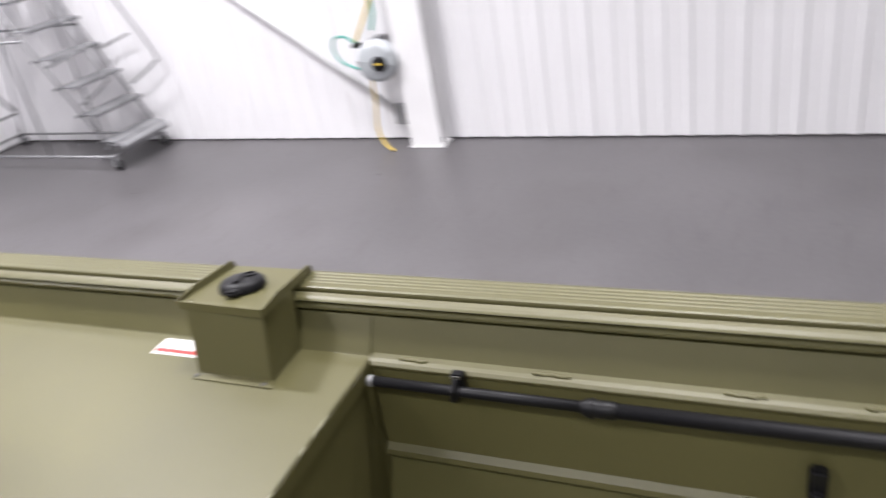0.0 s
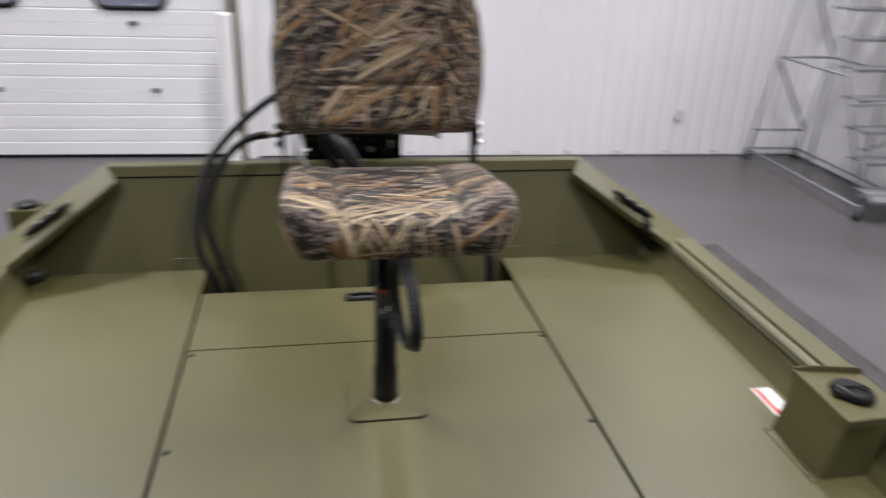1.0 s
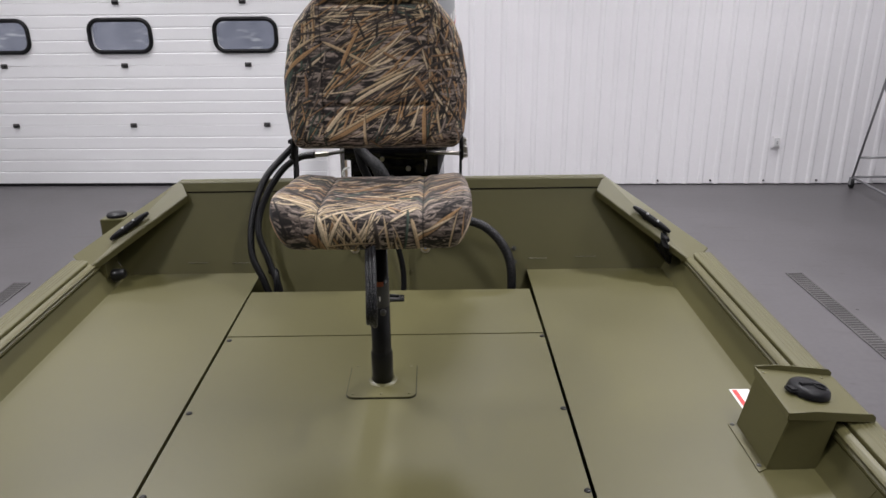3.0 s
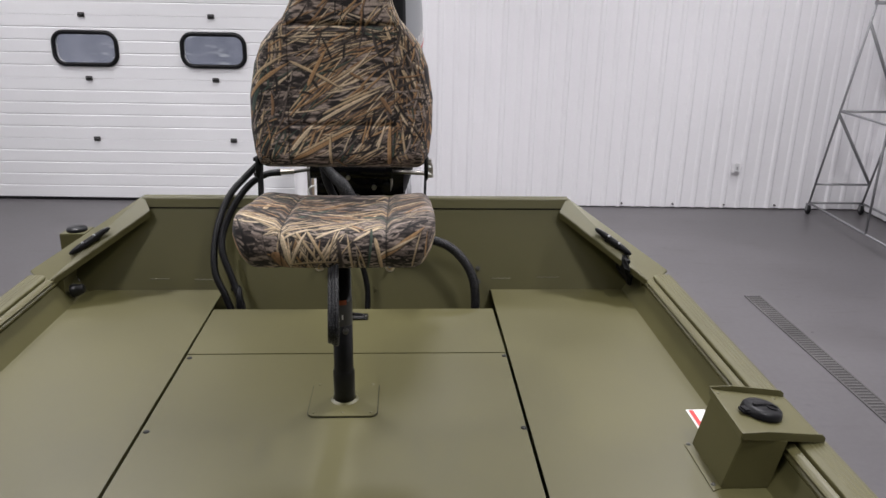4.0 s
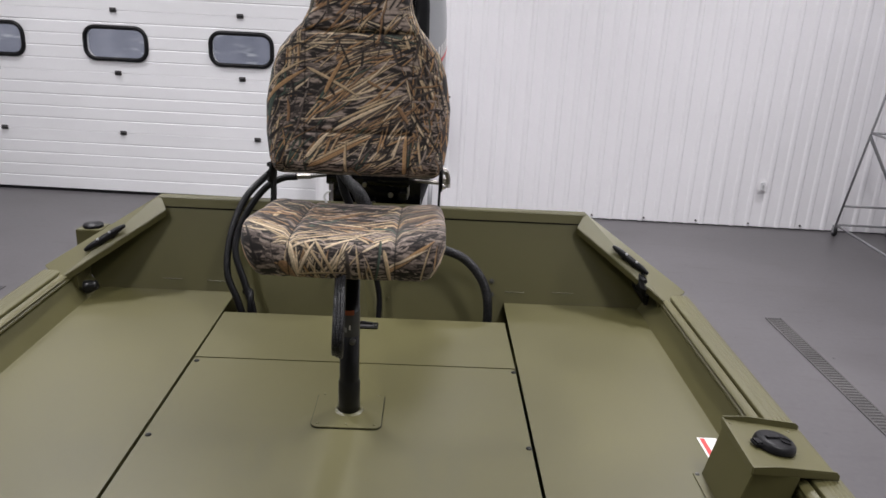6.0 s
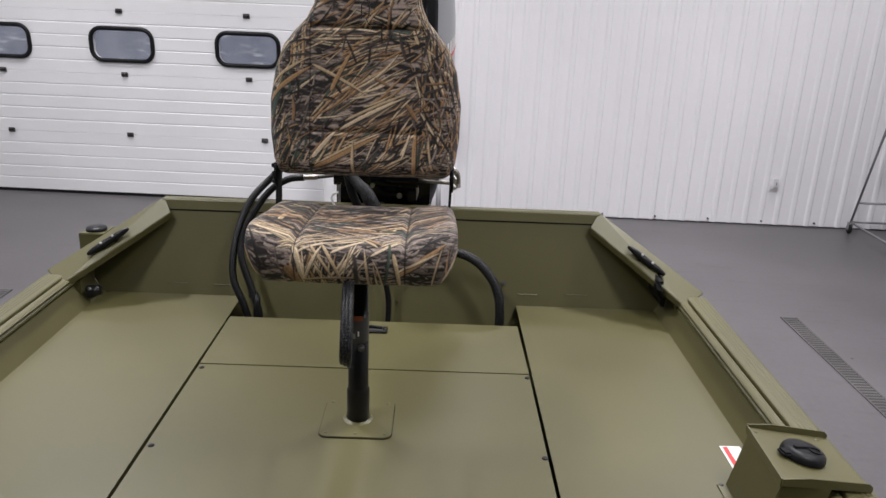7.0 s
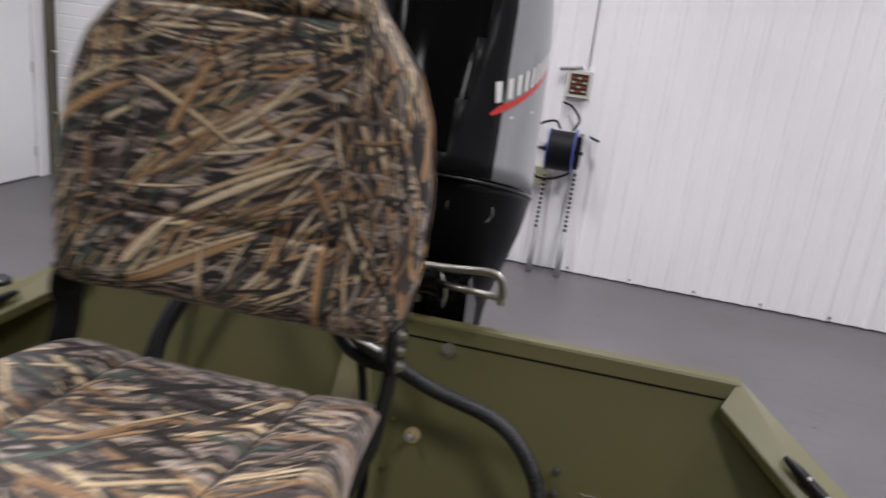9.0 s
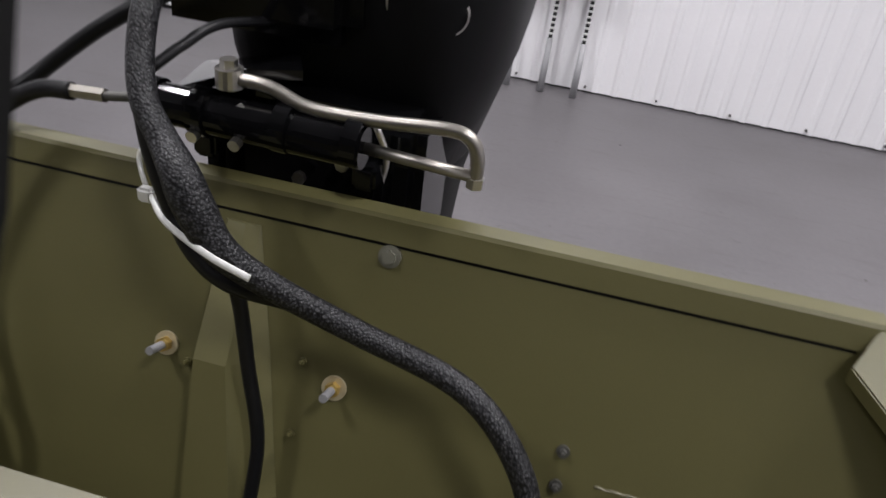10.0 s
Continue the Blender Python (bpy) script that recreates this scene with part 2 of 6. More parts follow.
WORNSTEEL = mat("worn_steel", (0.34, 0.32, 0.29), 0.38, metal=1.0, vary=0.12)
ZINC = mat("zinc_bolt", (0.66, 0.58, 0.40), 0.38, metal=0.55, vary=0.12)
GALV = mat("ladder_grey_steel", (0.27, 0.27, 0.28), 0.45, metal=0.3, vary=0.15)
IRON = mat("drain_iron", (0.085, 0.08, 0.08), 0.6, metal=0.2, vary=0.3)
PIT = mat("drain_pit", (0.03, 0.028, 0.028), 0.8)
CAMO = camo()
SLEEVE = braided()
RED = mat("red_print", (0.55, 0.03, 0.03), 0.4, bump=0.0)
LABEL = mat("white_label", (0.75, 0.74, 0.72), 0.4, bump=0.0)
TIE = mat("white_nylon", (0.62, 0.62, 0.60), 0.4)
YELLOW = mat("yellow_hose", (0.60, 0.42, 0.06), 0.5)
GREEN = mat("green_hose", (0.05, 0.30, 0.25), 0.5)
BLUE = mat("blue_paint", (0.03, 0.04, 0.22), 0.4)
REELGREY = mat("reel_grey_plastic", (0.42, 0.44, 0.46), 0.45)
TAN = mat("beige_plastic", (0.42, 0.42, 0.30), 0.5)
MATTE = mat("matte_black_steel", (0.006, 0.006, 0.006), 0.6, vary=0.2, spec=0.12)
DULL = mat("dull_screw", (0.09, 0.088, 0.08), 0.5, metal=0.5)
WELD = mat("bare_weld", (0.18, 0.17, 0.12), 0.45, metal=0.4)
CLEAR = mat("clear_sealant", (0.13, 0.128, 0.10), 0.18, coat=0.4)
OUTSIDE = outside_view()
GLASS = bpy.data.materials.new("window_glass")
GLASS.use_nodes = True
gb = GLASS.node_tree.nodes["Principled BSDF"]
gb.inputs["Transmission Weight"].default_value = 1.0
gb.inputs["Roughness"].default_value = 0.02
gb.inputs["IOR"].default_value = 1.45
LAMP_GLOW = glow("lamp_diffuser", (1.0, 0.98, 0.97), 9.0)

# ---------------------------------------------------------------- the hall
XL, XR, YB, YF = -5.09, 4.63, 5.54, -14.0
bm = boxed(XL - 1, YF - 1, -0.2, XR + 1, YB + 1, 0.0)
structure("floor", bm, FLOOR, "smooth dark grey epoxy-coated concrete floor", "floor")
# Unseen ceiling; its mid grey is chosen to cut bounced fill light.
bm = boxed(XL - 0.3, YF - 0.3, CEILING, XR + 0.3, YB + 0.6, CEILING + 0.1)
structure("ceiling", bm, CEIL, "plain grey hall ceiling, unseen, toned down to cut bounced light", "ceiling")


def rib_profile(length, pitch=0.152, depth=0.013):
    """Depth of ribbed wall sheet along its run: (along, proud) pairs."""
    pts = [(0.0, 0.0)]
    n = int(length / pitch)
    for i in range(n):
        s = i * pitch + 0.02
        d = depth if i % 2 == 0 else depth * 0.7
        pts += [(s + 0.045, 0.0), (s + 0.062, d), (s + 0.088, d), (s + 0.105, 0.0)]
    pts.append((length, 0.0))
    return pts


def ribbed_wall(name, start, along, inward, length, z0, z1, label, depth=0.013):
    prof = rib_profile(length, depth=depth)
    a, n = Vector(along), Vector(inward)
    s = Vector(start)
    bm = bmesh.new()
    back = -0.12
    ring = [(u, v) for u, v in prof] + [(length, back), (0, back)]
    extrude(bm, ring, lambda u, v, c: s + a * u + n * v + Vector((0, 0, c)), (z0, z1))
    return structure(name, bm, WALL, label, "wall")


DX0, DX1, DTOP = -5.02, -1.03, 3.9
ribbed_wall("wall_back", (DX1 + 0.02, YB, 0), (1, 0, 0), (0, -1, 0), XR - DX1 - 0.02, 0.014, CEILING, "white ribbed metal sheet wall beside the overhead door")
ribbed_wall("wall_back_over_door", (XL, YB, 0), (1, 0, 0), (0, -1, 0), DX1 - XL + 0.018, DTOP, CEILING, "white ribbed metal sheet above the overhead door")
ribbed_wall("wall_right", (XR, YB, 0), (0, -1, 0), (-1, 0, 0), YB - YF, 0.014, CEILING, "white ribbed metal sheet side wall", 0.009)
PD0, PD1, PDH = 4.38, 5.38, 2.08
ribbed_wall("wall_left", (XL, PD0 - 0.03, 0), (0, -1, 0), (1, 0, 0), PD0 - 0.03 - YF, 0.014, CEILING, "white ribbed metal sheet side wall beside the service door", 0.018)
structure("wall_left_over_door", boxed(XL - 0.12, PD0 - 0.03, PDH + 0.05, XL + 0.004, YB, CEILING), WALL, "white metal sheet above the service door", "wall")
structure("wall_left_corner", boxed(XL - 0.12, PD1 + 0.05, 0, XL + 0.004, YB + 0.12, PDH + 0.05), WALL, "white corner post beside the service door", "wall")
# Unseen end wall, set far forward so that it bounces little light.
structure("wall_front", boxed(XL - 0.12, YF - 0.15, 0, XR + 0.12, YF, CEILING), WALL, "plain white end wall, unseen, closing the hall", "wall")

# base trim strips of the walls, coloured dark for the gap's shade
GAP_SHADE = mat("base_gap_shade", (0.05, 0.048, 0.05), 0.8)
structure("trim", boxed(DX1 + 0.19, YB + 0.004, 0.0, XR, YB + 0.11, 0.0135), GAP_SHADE, "dark strip for the shaded gap along the base of the back wall", "trim")
structure("trim_right", boxed(XR + 0.004, YF, 0.0, XR + 0.11, YB, 0.0135), GAP_SHADE, "dark strip for the shaded gap along the base of the side wall", "trim")
structure("trim_left", boxed(XL - 0.11, YF, 0.0, XL - 0.004, PD0 - 0.03, 0.0135), GAP_SHADE, "dark strip for the shaded gap along the base of the side wall", "trim")

for k in range(9):
    x = -0.44 + 0.52 * k
    t = thing("wall_anchor", "small dark anchor screw at the base of the ribbed wall", "screw", "anchor screws along the wall", ROOM @ pose(x, YB - 0.001, 0.045))
    bm = bmesh.new()
    cyl(bm, (0, 0, 0), (0, -0.022, 0), 0.010, 0.008, 8)
    part("head", bm, IRON, t)

# overhead sectional door
door = thing("door_1", "white sectional overhead door with three oval windows, closed", "overhead door", "", ROOM)
door["kind"] = "structure"
SEAMS = [0.03, 0.62, 1.2, 1.78, 2.36, 2.94, 3.52, 3.9]
WINX = [-4.22, -3.04, -1.84]
yd = YB + 0.02


def door_section(z0, z1):
    """A pressed panel with shallow horizontal grooves, as a profile along x."""
    prof = [(0.05, z0), (0.0, z0), (0.0, z0 + 0.004)]
    n = 5
    for k in range(1, n):
        z = z0 + (z1 - z0) * k / n
        prof += [(0.0, z - 0.008), (0.004, z - 0.003), (0.004, z + 0.003), (0.0, z + 0.008)]
    prof += [(0.0, z1 - 0.006), (0.004, z1 - 0.002), (0.05, z1 - 0.002)]
    bm = bmesh.new()
    extrude(bm, prof, lambda u, v, c: Vector((c, yd + u, v)), (DX0, DX1))
    return bm


for z0, z1 in zip(SEAMS, SEAMS[1:]):
    ob = part("door_section", door_section(z0, z1), DOOR, door)
    if z0 == 1.2:
        # openings for the windows
        for wx in WINX:
            cut = bmesh.new()
            slab(cut, [(wx + u, yd - 0.1, 1.475 + v) for u, v in rounded(0.56, 0.27, 0.085)], (0, 0.3, 0))
            c = part("window_cutter", cut, DOOR, door)
            md = ob.modifiers.new("opening", "BOOLEAN")
            md.object = c
            md.solver = "EXACT"
            dg = bpy.context.evaluated_depsgraph_get()
            me = bpy.data.meshes.new_from_object(ob.evaluated_get(dg))
            ob.modifiers.clear()
            ob.data = me
            bpy.data.objects.remove(c)
part("bottom_seal", boxed(DX0, yd - 0.006, 0.0, DX1, yd + 0.04, 0.03), RUBBER, door, "black rubber bottom seal")
for i, wx in enumerate(WINX):
    w = new("window_%d" % (i + 1))
    tagged(w, "small oval door window with black rubber frame and dim daylight behind", "window", "windows of the overhead door", "structure")
    w.matrix_world = ROOM
    ring = bmesh.new()
    P = [Vector((wx + u, 0, 1.475 + v)) for u, v in rounded(0.585, 0.295, 0.10, 6)]
    sweep(ring, [p + Vector((0, yd - 0.004, 0)) for p in P], 0.021, 8, closed=True)
    part("window_frame", ring, RUBBER, w, "black rubber window frame", True)
    g = bmesh.new()
    slab(g, [(wx + u, yd + 0.012, 1.475 + v) for u, v in rounded(0.56, 0.27, 0.085)], (0, 0.006, 0))
    part("pane", g, GLASS, w).visible_shadow = False
bm = boxed(DX0, YB + 0.5, 1.0, DX1, YB + 0.52, 2.2)
structure("backdrop", bm, OUTSIDE, "dim grey-blue daylight outside the door windows", "backdrop")
structure("wall_outside_door", boxed(XL - 0.2, YB + 0.56, 0, DX1 + 0.4, YB + 0.6, CEILING), WHITE, "plain sheet closing the space behind the door", "wall")


def hinge(x, z):
    t = new("hinge")
    tagged(t, "small dark metal door hinge on a panel joint", "hinge", "hinges of the overhead door")
    t.matrix_world = ROOM @ pose(x, yd, z)
    part("plate", boxed(-0.032, -0.010, -0.022, 0.032, 0.002, 0.022, 0.004), IRON, t)
    bm = bmesh.new()
    cyl(bm, (-0.026, -0.014, 0), (0.026, -0.014, 0), 0.008, seg=10)
    part("pin", bm, BLACK, t, "", True)


for z in (0.62, 1.2, 1.78, 2.36):
    for i, wx in enumerate(WINX):
        hinge(wx + (0.13 if z == 0.62 and i == 2 else 0.0), z)

# door tracks and jambs
TRACK = mat("bronze_track", (0.115, 0.105, 0.075), 0.5, metal=0.2, vary=0.2)
for name, x, s in (("door_track", DX0 - 0.005, 1), ("door_track", DX1 + 0.005, -1)):
    t = thing(name, "dark bronze door track with rollers beside the overhead door", "door track", "tracks of the overhead door", ROOM)
    bm = bmesh.new()
    prof = [(0, 0), (0.05, 0), (0.05, 0.006), (0.008, 0.006), (0.008, 0.05), (0.0, 0.05)]
    extrude(bm, prof, lambda u, v, c: Vector((x - s * u * 0.9, yd - 0.075 + v, c)), (0.0, 3.6))
    part("rail", bm, TRACK, t)
    part("jamb", boxed(x - 0.03 - 0.02 * s, yd - 0.02, 0, x + 0.03 - 0.02 * s, yd + 0.04, 3.9, 0.004), TRACK, t)
    for z in (0.1, 0.62, 1.2, 1.78):
        bm = bmesh.new()
        cyl(bm, (x - 0.03 * s, yd - 0.05, z), (x + 0.07 * s, yd - 0.05, z), 0.012, seg=10)
        part("roller", bm, STEEL, t, "", True)
structure("trim_jamb", boxed(DX1 + 0.10, YB - 0.05, 0, DX1 + 0.19, YB - 0.001, 3.9, 0.004), WHITE, "white jamb trim at the edge of the overhead door", "trim")
structure("trim_jamb_edge", boxed(DX1 + 0.075, YB - 0.045, 0, DX1 + 0.098, YB - 0.001, 3.9), mat("wood_edge", (0.35, 0.28, 0.20), 0.6), "raw wooden edge of the door jamb", "trim")


def bollard(x, y, h, r=0.062):
    t = thing("bollard", "white painted steel pipe bollard standing on the floor", "bollard", "bollards beside the doors", ROOM @ pose(x, y, 0))
    bm = bmesh.new()
    lathe(bm, [(r, 0), (r, 0.01), (r, h - 0.032), (r, h - 0.02), (r - 0.006, h - 0.004), (r - 0.02, h), (r - 0.03, h), (0, h)])
    part("pipe", bm, WHITE, t, "", True)
    bm = bmesh.new()
    lathe(bm, [(r + 0.001, 0.0), (r + 0.014, 0.0), (r + 0.010, 0.008), (r + 0.001, 0.014)])
    part("floor_collar", bm, mat("collar", (0.62, 0.62, 0.62), 0.5), t, "", True)


bollard(DX1 - 0.005, YB - 0.19, 1.33)
bollard(-4.97, 4.13, 1.14, 0.062)

# service door in the left wall
sd = new("door_2")
tagged(sd, "white painted steel service door with a narrow window, closed", "door", "", "structure")
sd.matrix_world = ROOM
part("leaf", boxed(XL - 0.06, PD0 + 0.03, 0.012, XL - 0.015, PD1 - 0.03, PDH, 0.003), DOOR, sd)
part("door_frame", boxed(XL - 0.10, PD0 - 0.028, 0, XL + 0.012, PD0 + 0.024, PDH + 0.04, 0.003), WHITE, sd)
part("door_frame", boxed(XL - 0.10, PD1 - 0.024, 0, XL + 0.012, PD1 + 0.046, PDH + 0.04, 0.003), WHITE, sd)
part("door_frame", boxed(XL - 0.10, PD0 + 0.026, PDH + 0.006, XL + 0.012, PD1 - 0.026, PDH + 0.048, 0.003), WHITE, sd)
part("vision_pane", boxed(XL - 0.018, PD0 + 0.085, 1.27, XL - 0.011, PD0 + 0.15, 1.85, 0.002), DARKGREY, sd, "narrow dark vision pane")
bm = bmesh.new()
cyl(bm, (XL - 0.016, PD0 + 0.09, 0.97), (XL + 0.03, PD0 + 0.09, 0.97), 0.016)
lathe(bm, [(0, 0), (0.022, 0.003), (0.030, 0.014), (0.027, 0.028), (0, 0.034)], pose(XL + 0.02, PD0 + 0.09, 0.97, 0, 90, 0))
part("door_knob", bm, STEEL, sd, "round steel door knob", True)
for z in (0.25, 1.05, 1.85):
    part("hinge", boxed(XL - 0.016, PD1 - 0.045, z - 0.05, XL - 0.004, PD1 - 0.02, z + 0.05, 0.002), STEEL, sd)
part("threshold", boxed(XL - 0.10, PD0, 0.0, XL + 0.0, PD1, 0.01), IRON, sd)


def wall_plate(m, label, kind):
    t = thing("wall_socket" if kind == "socket" else "light_switch", label, kind, "", m)
    part("plate", boxed(-0.04, -0.012, -0.06, 0.04, 0.0, 0.06, 0.004), WHITE, t)
    if kind == "socket":
        part("cover", boxed(-0.022, -0.03, -0.04, 0.022, -0.012, 0.04, 0.005), mat("socket_grey", (0.62, 0.62, 0.63), 0.5), t)
        part("slot", boxed(-0.006, -0.032, -0.020, 0.006, -0.0295, 0.012), GALV, t)
    else:
        part("toggle", boxed(-0.006, -0.022, -0.012, 0.006, -0.012, 0.012, 0.002), WHITE, t)


wall_plate(ROOM @ pose(3.27, YB - 0.015, 0.435), "white weatherproof wall socket on ribbed sheet", "socket")
wall_plate(ROOM @ pose(XL + 0.016, 3.95, 1.12, 0, 0, 90), "white light switch on ribbed sheet", "switch")


# drains let into the floor, along the boat
def drain(x0, y0, y1):
    t = thing("floor_drain", "long dark iron floor drain with slotted grating", "drain", "floor drains")
    part("pit", boxed(x0, y0, -1.05, x0 + 0.10, y1, -0.997), PIT, t)
    bm = bmesh.new()
    for a in (x0 - 0.008, x0 + 0.097):
        box(bm, a, y0, -1.02, a + 0.011, y1, -0.9935)
    part("frame", bm, IRON, t)
    n = int((y1 - y0) / 0.032)
    verts, faces = [], []
    for i in range(n):
        a, b = y0 + 0.032 * i, y0 + 0.032 * i + 0.016
        k = len(verts)
        for z in (-1.0, -0.9945):
            verts += [(x0 + 0.004, a, z), (x0 + 0.096, a, z), (x0 + 0.096, b, z), (x0 + 0.004, b, z)]
        faces += [(k + 4, k + 5, k + 6, k + 7), (k, k + 1, k + 5, k + 4), (k + 1, k + 2, k + 6, k + 5), (k + 2, k + 3, k + 7, k + 6), (k + 3, k, k + 4, k + 7)]
    me = bpy.data.meshes.new("grating")
    me.from_pydata(verts, [], faces)
    me.materials.append(IRON)
    ob = new("grating", me)
    ob.parent = t
    ob["kind"] = "stuff"


drain(2.612, -2.0, 3.11)
drain(-2.82, -2.0, 3.12)


# lamps under the ceiling
def ceiling_lamp(x, y, power):
    t = thing("ceiling_light", "unseen white rectangular high-bay ceiling light, switched on", "ceiling light", "ceiling lights", ROOM @ pose(x, y, CEILING - 0.35))
    part("housing", boxed(-0.19, -0.37, 0.0, 0.19, 0.37, 0.07, 0.01), WHITE, t)
    part("diffuser", boxed(-0.16, -0.34, -0.012, 0.16, 0.34, -0.002, 0.003), LAMP_GLOW, t, "glowing white diffuser")
    for yy in (-0.3, 0.3):
        bm = bmesh.new()
        cyl(bm, (0, yy, 0.07), (0, yy, 0.35), 0.004, seg=6)
        part("hanger", bm, STEEL, t)
    ld = bpy.data.lights.new("ceiling_light", "AREA")
    ld.shape, ld.size, ld.size_y, ld.energy, ld.color = "RECTANGLE", 0.32, 0.68, power, (0.97, 0.95, 0.985)
    ld.spread = radians(118)
    lo = new("ceiling_light_source", ld)
    lo.matrix_world = ROOM @ pose(x, y, CEILING - 0.375)


# Rows at x = 2 and -2 follow the shadows; the others are added wall fill.
for lx, ly, share in ((-2.0, -4.0, 0.45), (-2.0, -0.9, 0.92), (-2.0, 2.15, 1.85), (2.0, -4.0, 0.45), (2.0, -0.9, 0.92), (2.0, 2.15, 1.85),
                      (-3.6, 4.2, 1.0), (0.0, 4.2, 1.15), (3.2, 4.2, 0.95), (-4.1, -2.4, 0.25), (-4.1, 0.8, 0.3), (3.8, -2.4, 0.35), (3.8, 0.8, 0.5)):
    ceiling_lamp(lx, ly, LAMP_POWER * share)

# ---------------------------------------------------------------- the boat
boat = thing("jon_boat", "olive-green painted aluminium flat-bottomed boat with raised aft deck", "boat")
DECK_F, DECK_A = -0.557, 0.785       # front and aft edge of the aft deck
HL, HR, SEAM, LID = -0.487, 0.467, 0.27, 0.603
T = 0.004


def transom_y(z):
    return 0.785 + 0.40 * z


def gunwale_profile():
    p = [(1.092, 0.046), (1.093, 0.092), (1.089, 0.102)]
    x = 1.083
    while x > 1.048:
        p += [(x, 0.1045), (x - 0.002, 0.1054), (x - 0.006, 0.1054), (x - 0.008, 0.1045)]
        x -= 0.011
    p += [(1.0425, 0.1045), (1.028, 0.1045), (1.0240, 0.103), (1.0225, 0.099), (1.0220, 0.070), (1.0175, 0.070), (1.0170, 0.0975), (1.014, 0.0995), (1.004, 0.098), (0.997, 0.0955), (0.993, 0.0925),
          (1.014, 0.0905), (1.014, 0.0855), (0.995, 0.0845), (0.991, 0.082), (0.990, 0.078), (0.992, 0.075), (1.014, 0.074), (1.014, 0.046)]
    return p


def side_profile(cockpit, foot, out):
    if cockpit:
        inner = [(1.03 + out, 0.066), (0.997 + out, 0.066), (0.975, 0.004), (0.966, -0.001), (0.958, -0.004), (0.953, -0.009), (0.953, -0.013), (0.957, -0.020), (0.947, -0.195),
                 (0.934, -0.204), (0.931, -0.214), (0.936, -0.224), (0.945, -0.231), (0.88, -0.43)]
    else:
        inner = [(1.03 + out, 0.066), (0.997 + out, 0.066), (foot + 0.003, 0.003), (foot + 0.001, 0.0), (0.957, -0.01), (0.88, -0.43)]
    outer = [(0.90, -0.445), (0.985, -0.235), (0.995, -0.21), (0.99, -0.19), (1.015, 0.0), (1.06 + out, 0.062)]
    return inner + outer


for s in (1, -1):
    bm = bmesh.new()
    out = 0.010 if s > 0 else 0.026
    extrude(bm, gunwale_profile(), lambda u, v, c: Vector((s * (u + out), c, v)), (-3.3, -1.5, -0.5, 0.66))
    part("gunwale", bm, OLIVE, boat, "ribbed olive-green gunwale extrusion")
    bm = bmesh.new()
    foot = 0.967 if s > 0 else 0.978
    extrude(bm, side_profile(True, foot, out), lambda u, v, c: Vector((s * u, c, v)), (-3.3, -1.5, DECK_F))
    part("cockpit_side", bm, OLIVE, boat)
    bm = bmesh.new()
    extrude(bm, side_profile(False, foot, out), lambda u, v, c: Vector((s * u, c, v)), (DECK_F + 0.001, 0.785))
    part("hull_side", bm, OLIVE, boat)
    # outer corner behind the gusset
    bm = bmesh.new()
    slab(bm, [(s * 1.0, 0.662, 0.085), (s * 1.09, 0.662, 0.095), (s * 1.085, 0.93, 0.09), (s * 0.90, 0.93, 0.088), (s * 0.90, 0.875, 0.088), (s * 1.02, 0.82, 0.085)], (0, 0, -0.05))
    part("corner_cap", bm, OLIVE, boat)
    # gusset plate from the transom's corner down to the gunwale
    bm = bmesh.new()
    k = 0.0 if s > 0 else 0.023
    o0, o1 = Vector((s * (0.766 + k), 0.915, 0.319)), Vector((s * (1.100 + k), 0.695, 0.108))
    i0, i1 = Vector((s * (0.730 + k), 0.860, 0.275)), Vector((s * (1.018 + k), 0.614, 0.088))
    slab(bm, [o0, o1, i1, i0], (0, 0, -0.006))
    bmesh.ops.bevel(bm, geom=list(bm.edges), offset=0.002, segments=2, affect="EDGES")
    part("gusset", bm, OLIVE, boat)
    bm = bmesh.new()
    slab(bm, [i0 + Vector((0, 0, -0.002)), i1 + Vector((0, 0, -0.002)), i1 + Vector((s * 0.002, 0.004, -0.024)), i0 + Vector((s * 0.002, 0.004, -0.024))], (s * 0.003, 0.003, 0))
    part("gusset_fold", bm, OLIVE, boat)
    # plate closing the corner under the gusset
    bm = bmesh.new()
    slab(bm, [o0 + Vector((0, 0, -0.008)), o1 + Vector((-s * 0.003, 0, -0.008)), Vector((s * 1.06, 0.70, 0.06)), Vector((s * 1.05, 0.83, 0.06))], (-s * 0.003, 0, 0))
    part("corner_plate", bm, OLIVE, boat)
    # mooring cleat on the gusset
    mid = Vector((s * (0.906 + k), 0.750, 0.192))
    ax = (o0 - o1).normalized()
    nrm = (i0 - o0).cross(o1 - o0).normalized()
    if nrm.z < 0:
        nrm = -nrm
    bm = bmesh.new()
    L2 = 0.078
    pts = [mid - ax * L2 + nrm * 0.010, mid - ax * L2 * 0.6 + nrm * 0.011, mid - ax * L2 * 0.2 + nrm * 0.009, mid + ax * L2 * 0.2 + nrm * 0.009, mid + ax * L2 * 0.6 + nrm * 0.011, mid + ax * L2 + nrm * 0.010]
    sweep(bm, spline(pts, 4), lambda t: 0.005 + 0.008 * math.sin(math.pi * min(1, max(0, t))) ** 0.6, 12)
    for k in (-0.022, 0.022):
        cyl(bm, mid + ax * k, mid + ax * k + nrm * 0.010, 0.013, 0.010, 14)
    cl = part("cleat", bm, PLASTIC, boat, "black plastic mooring cleat", True)
    for k in (-0.022, 0.022):
        bm = bmesh.new()
        cyl(bm, mid + ax * k + nrm * 0.019, mid + ax * k + nrm * 0.0255, 0.005, 0.004, 12)
        part("screw", bm, GALV, cl)
    # side deck
    e = HR if s > 0 else -HL
    bm = bmesh.new()
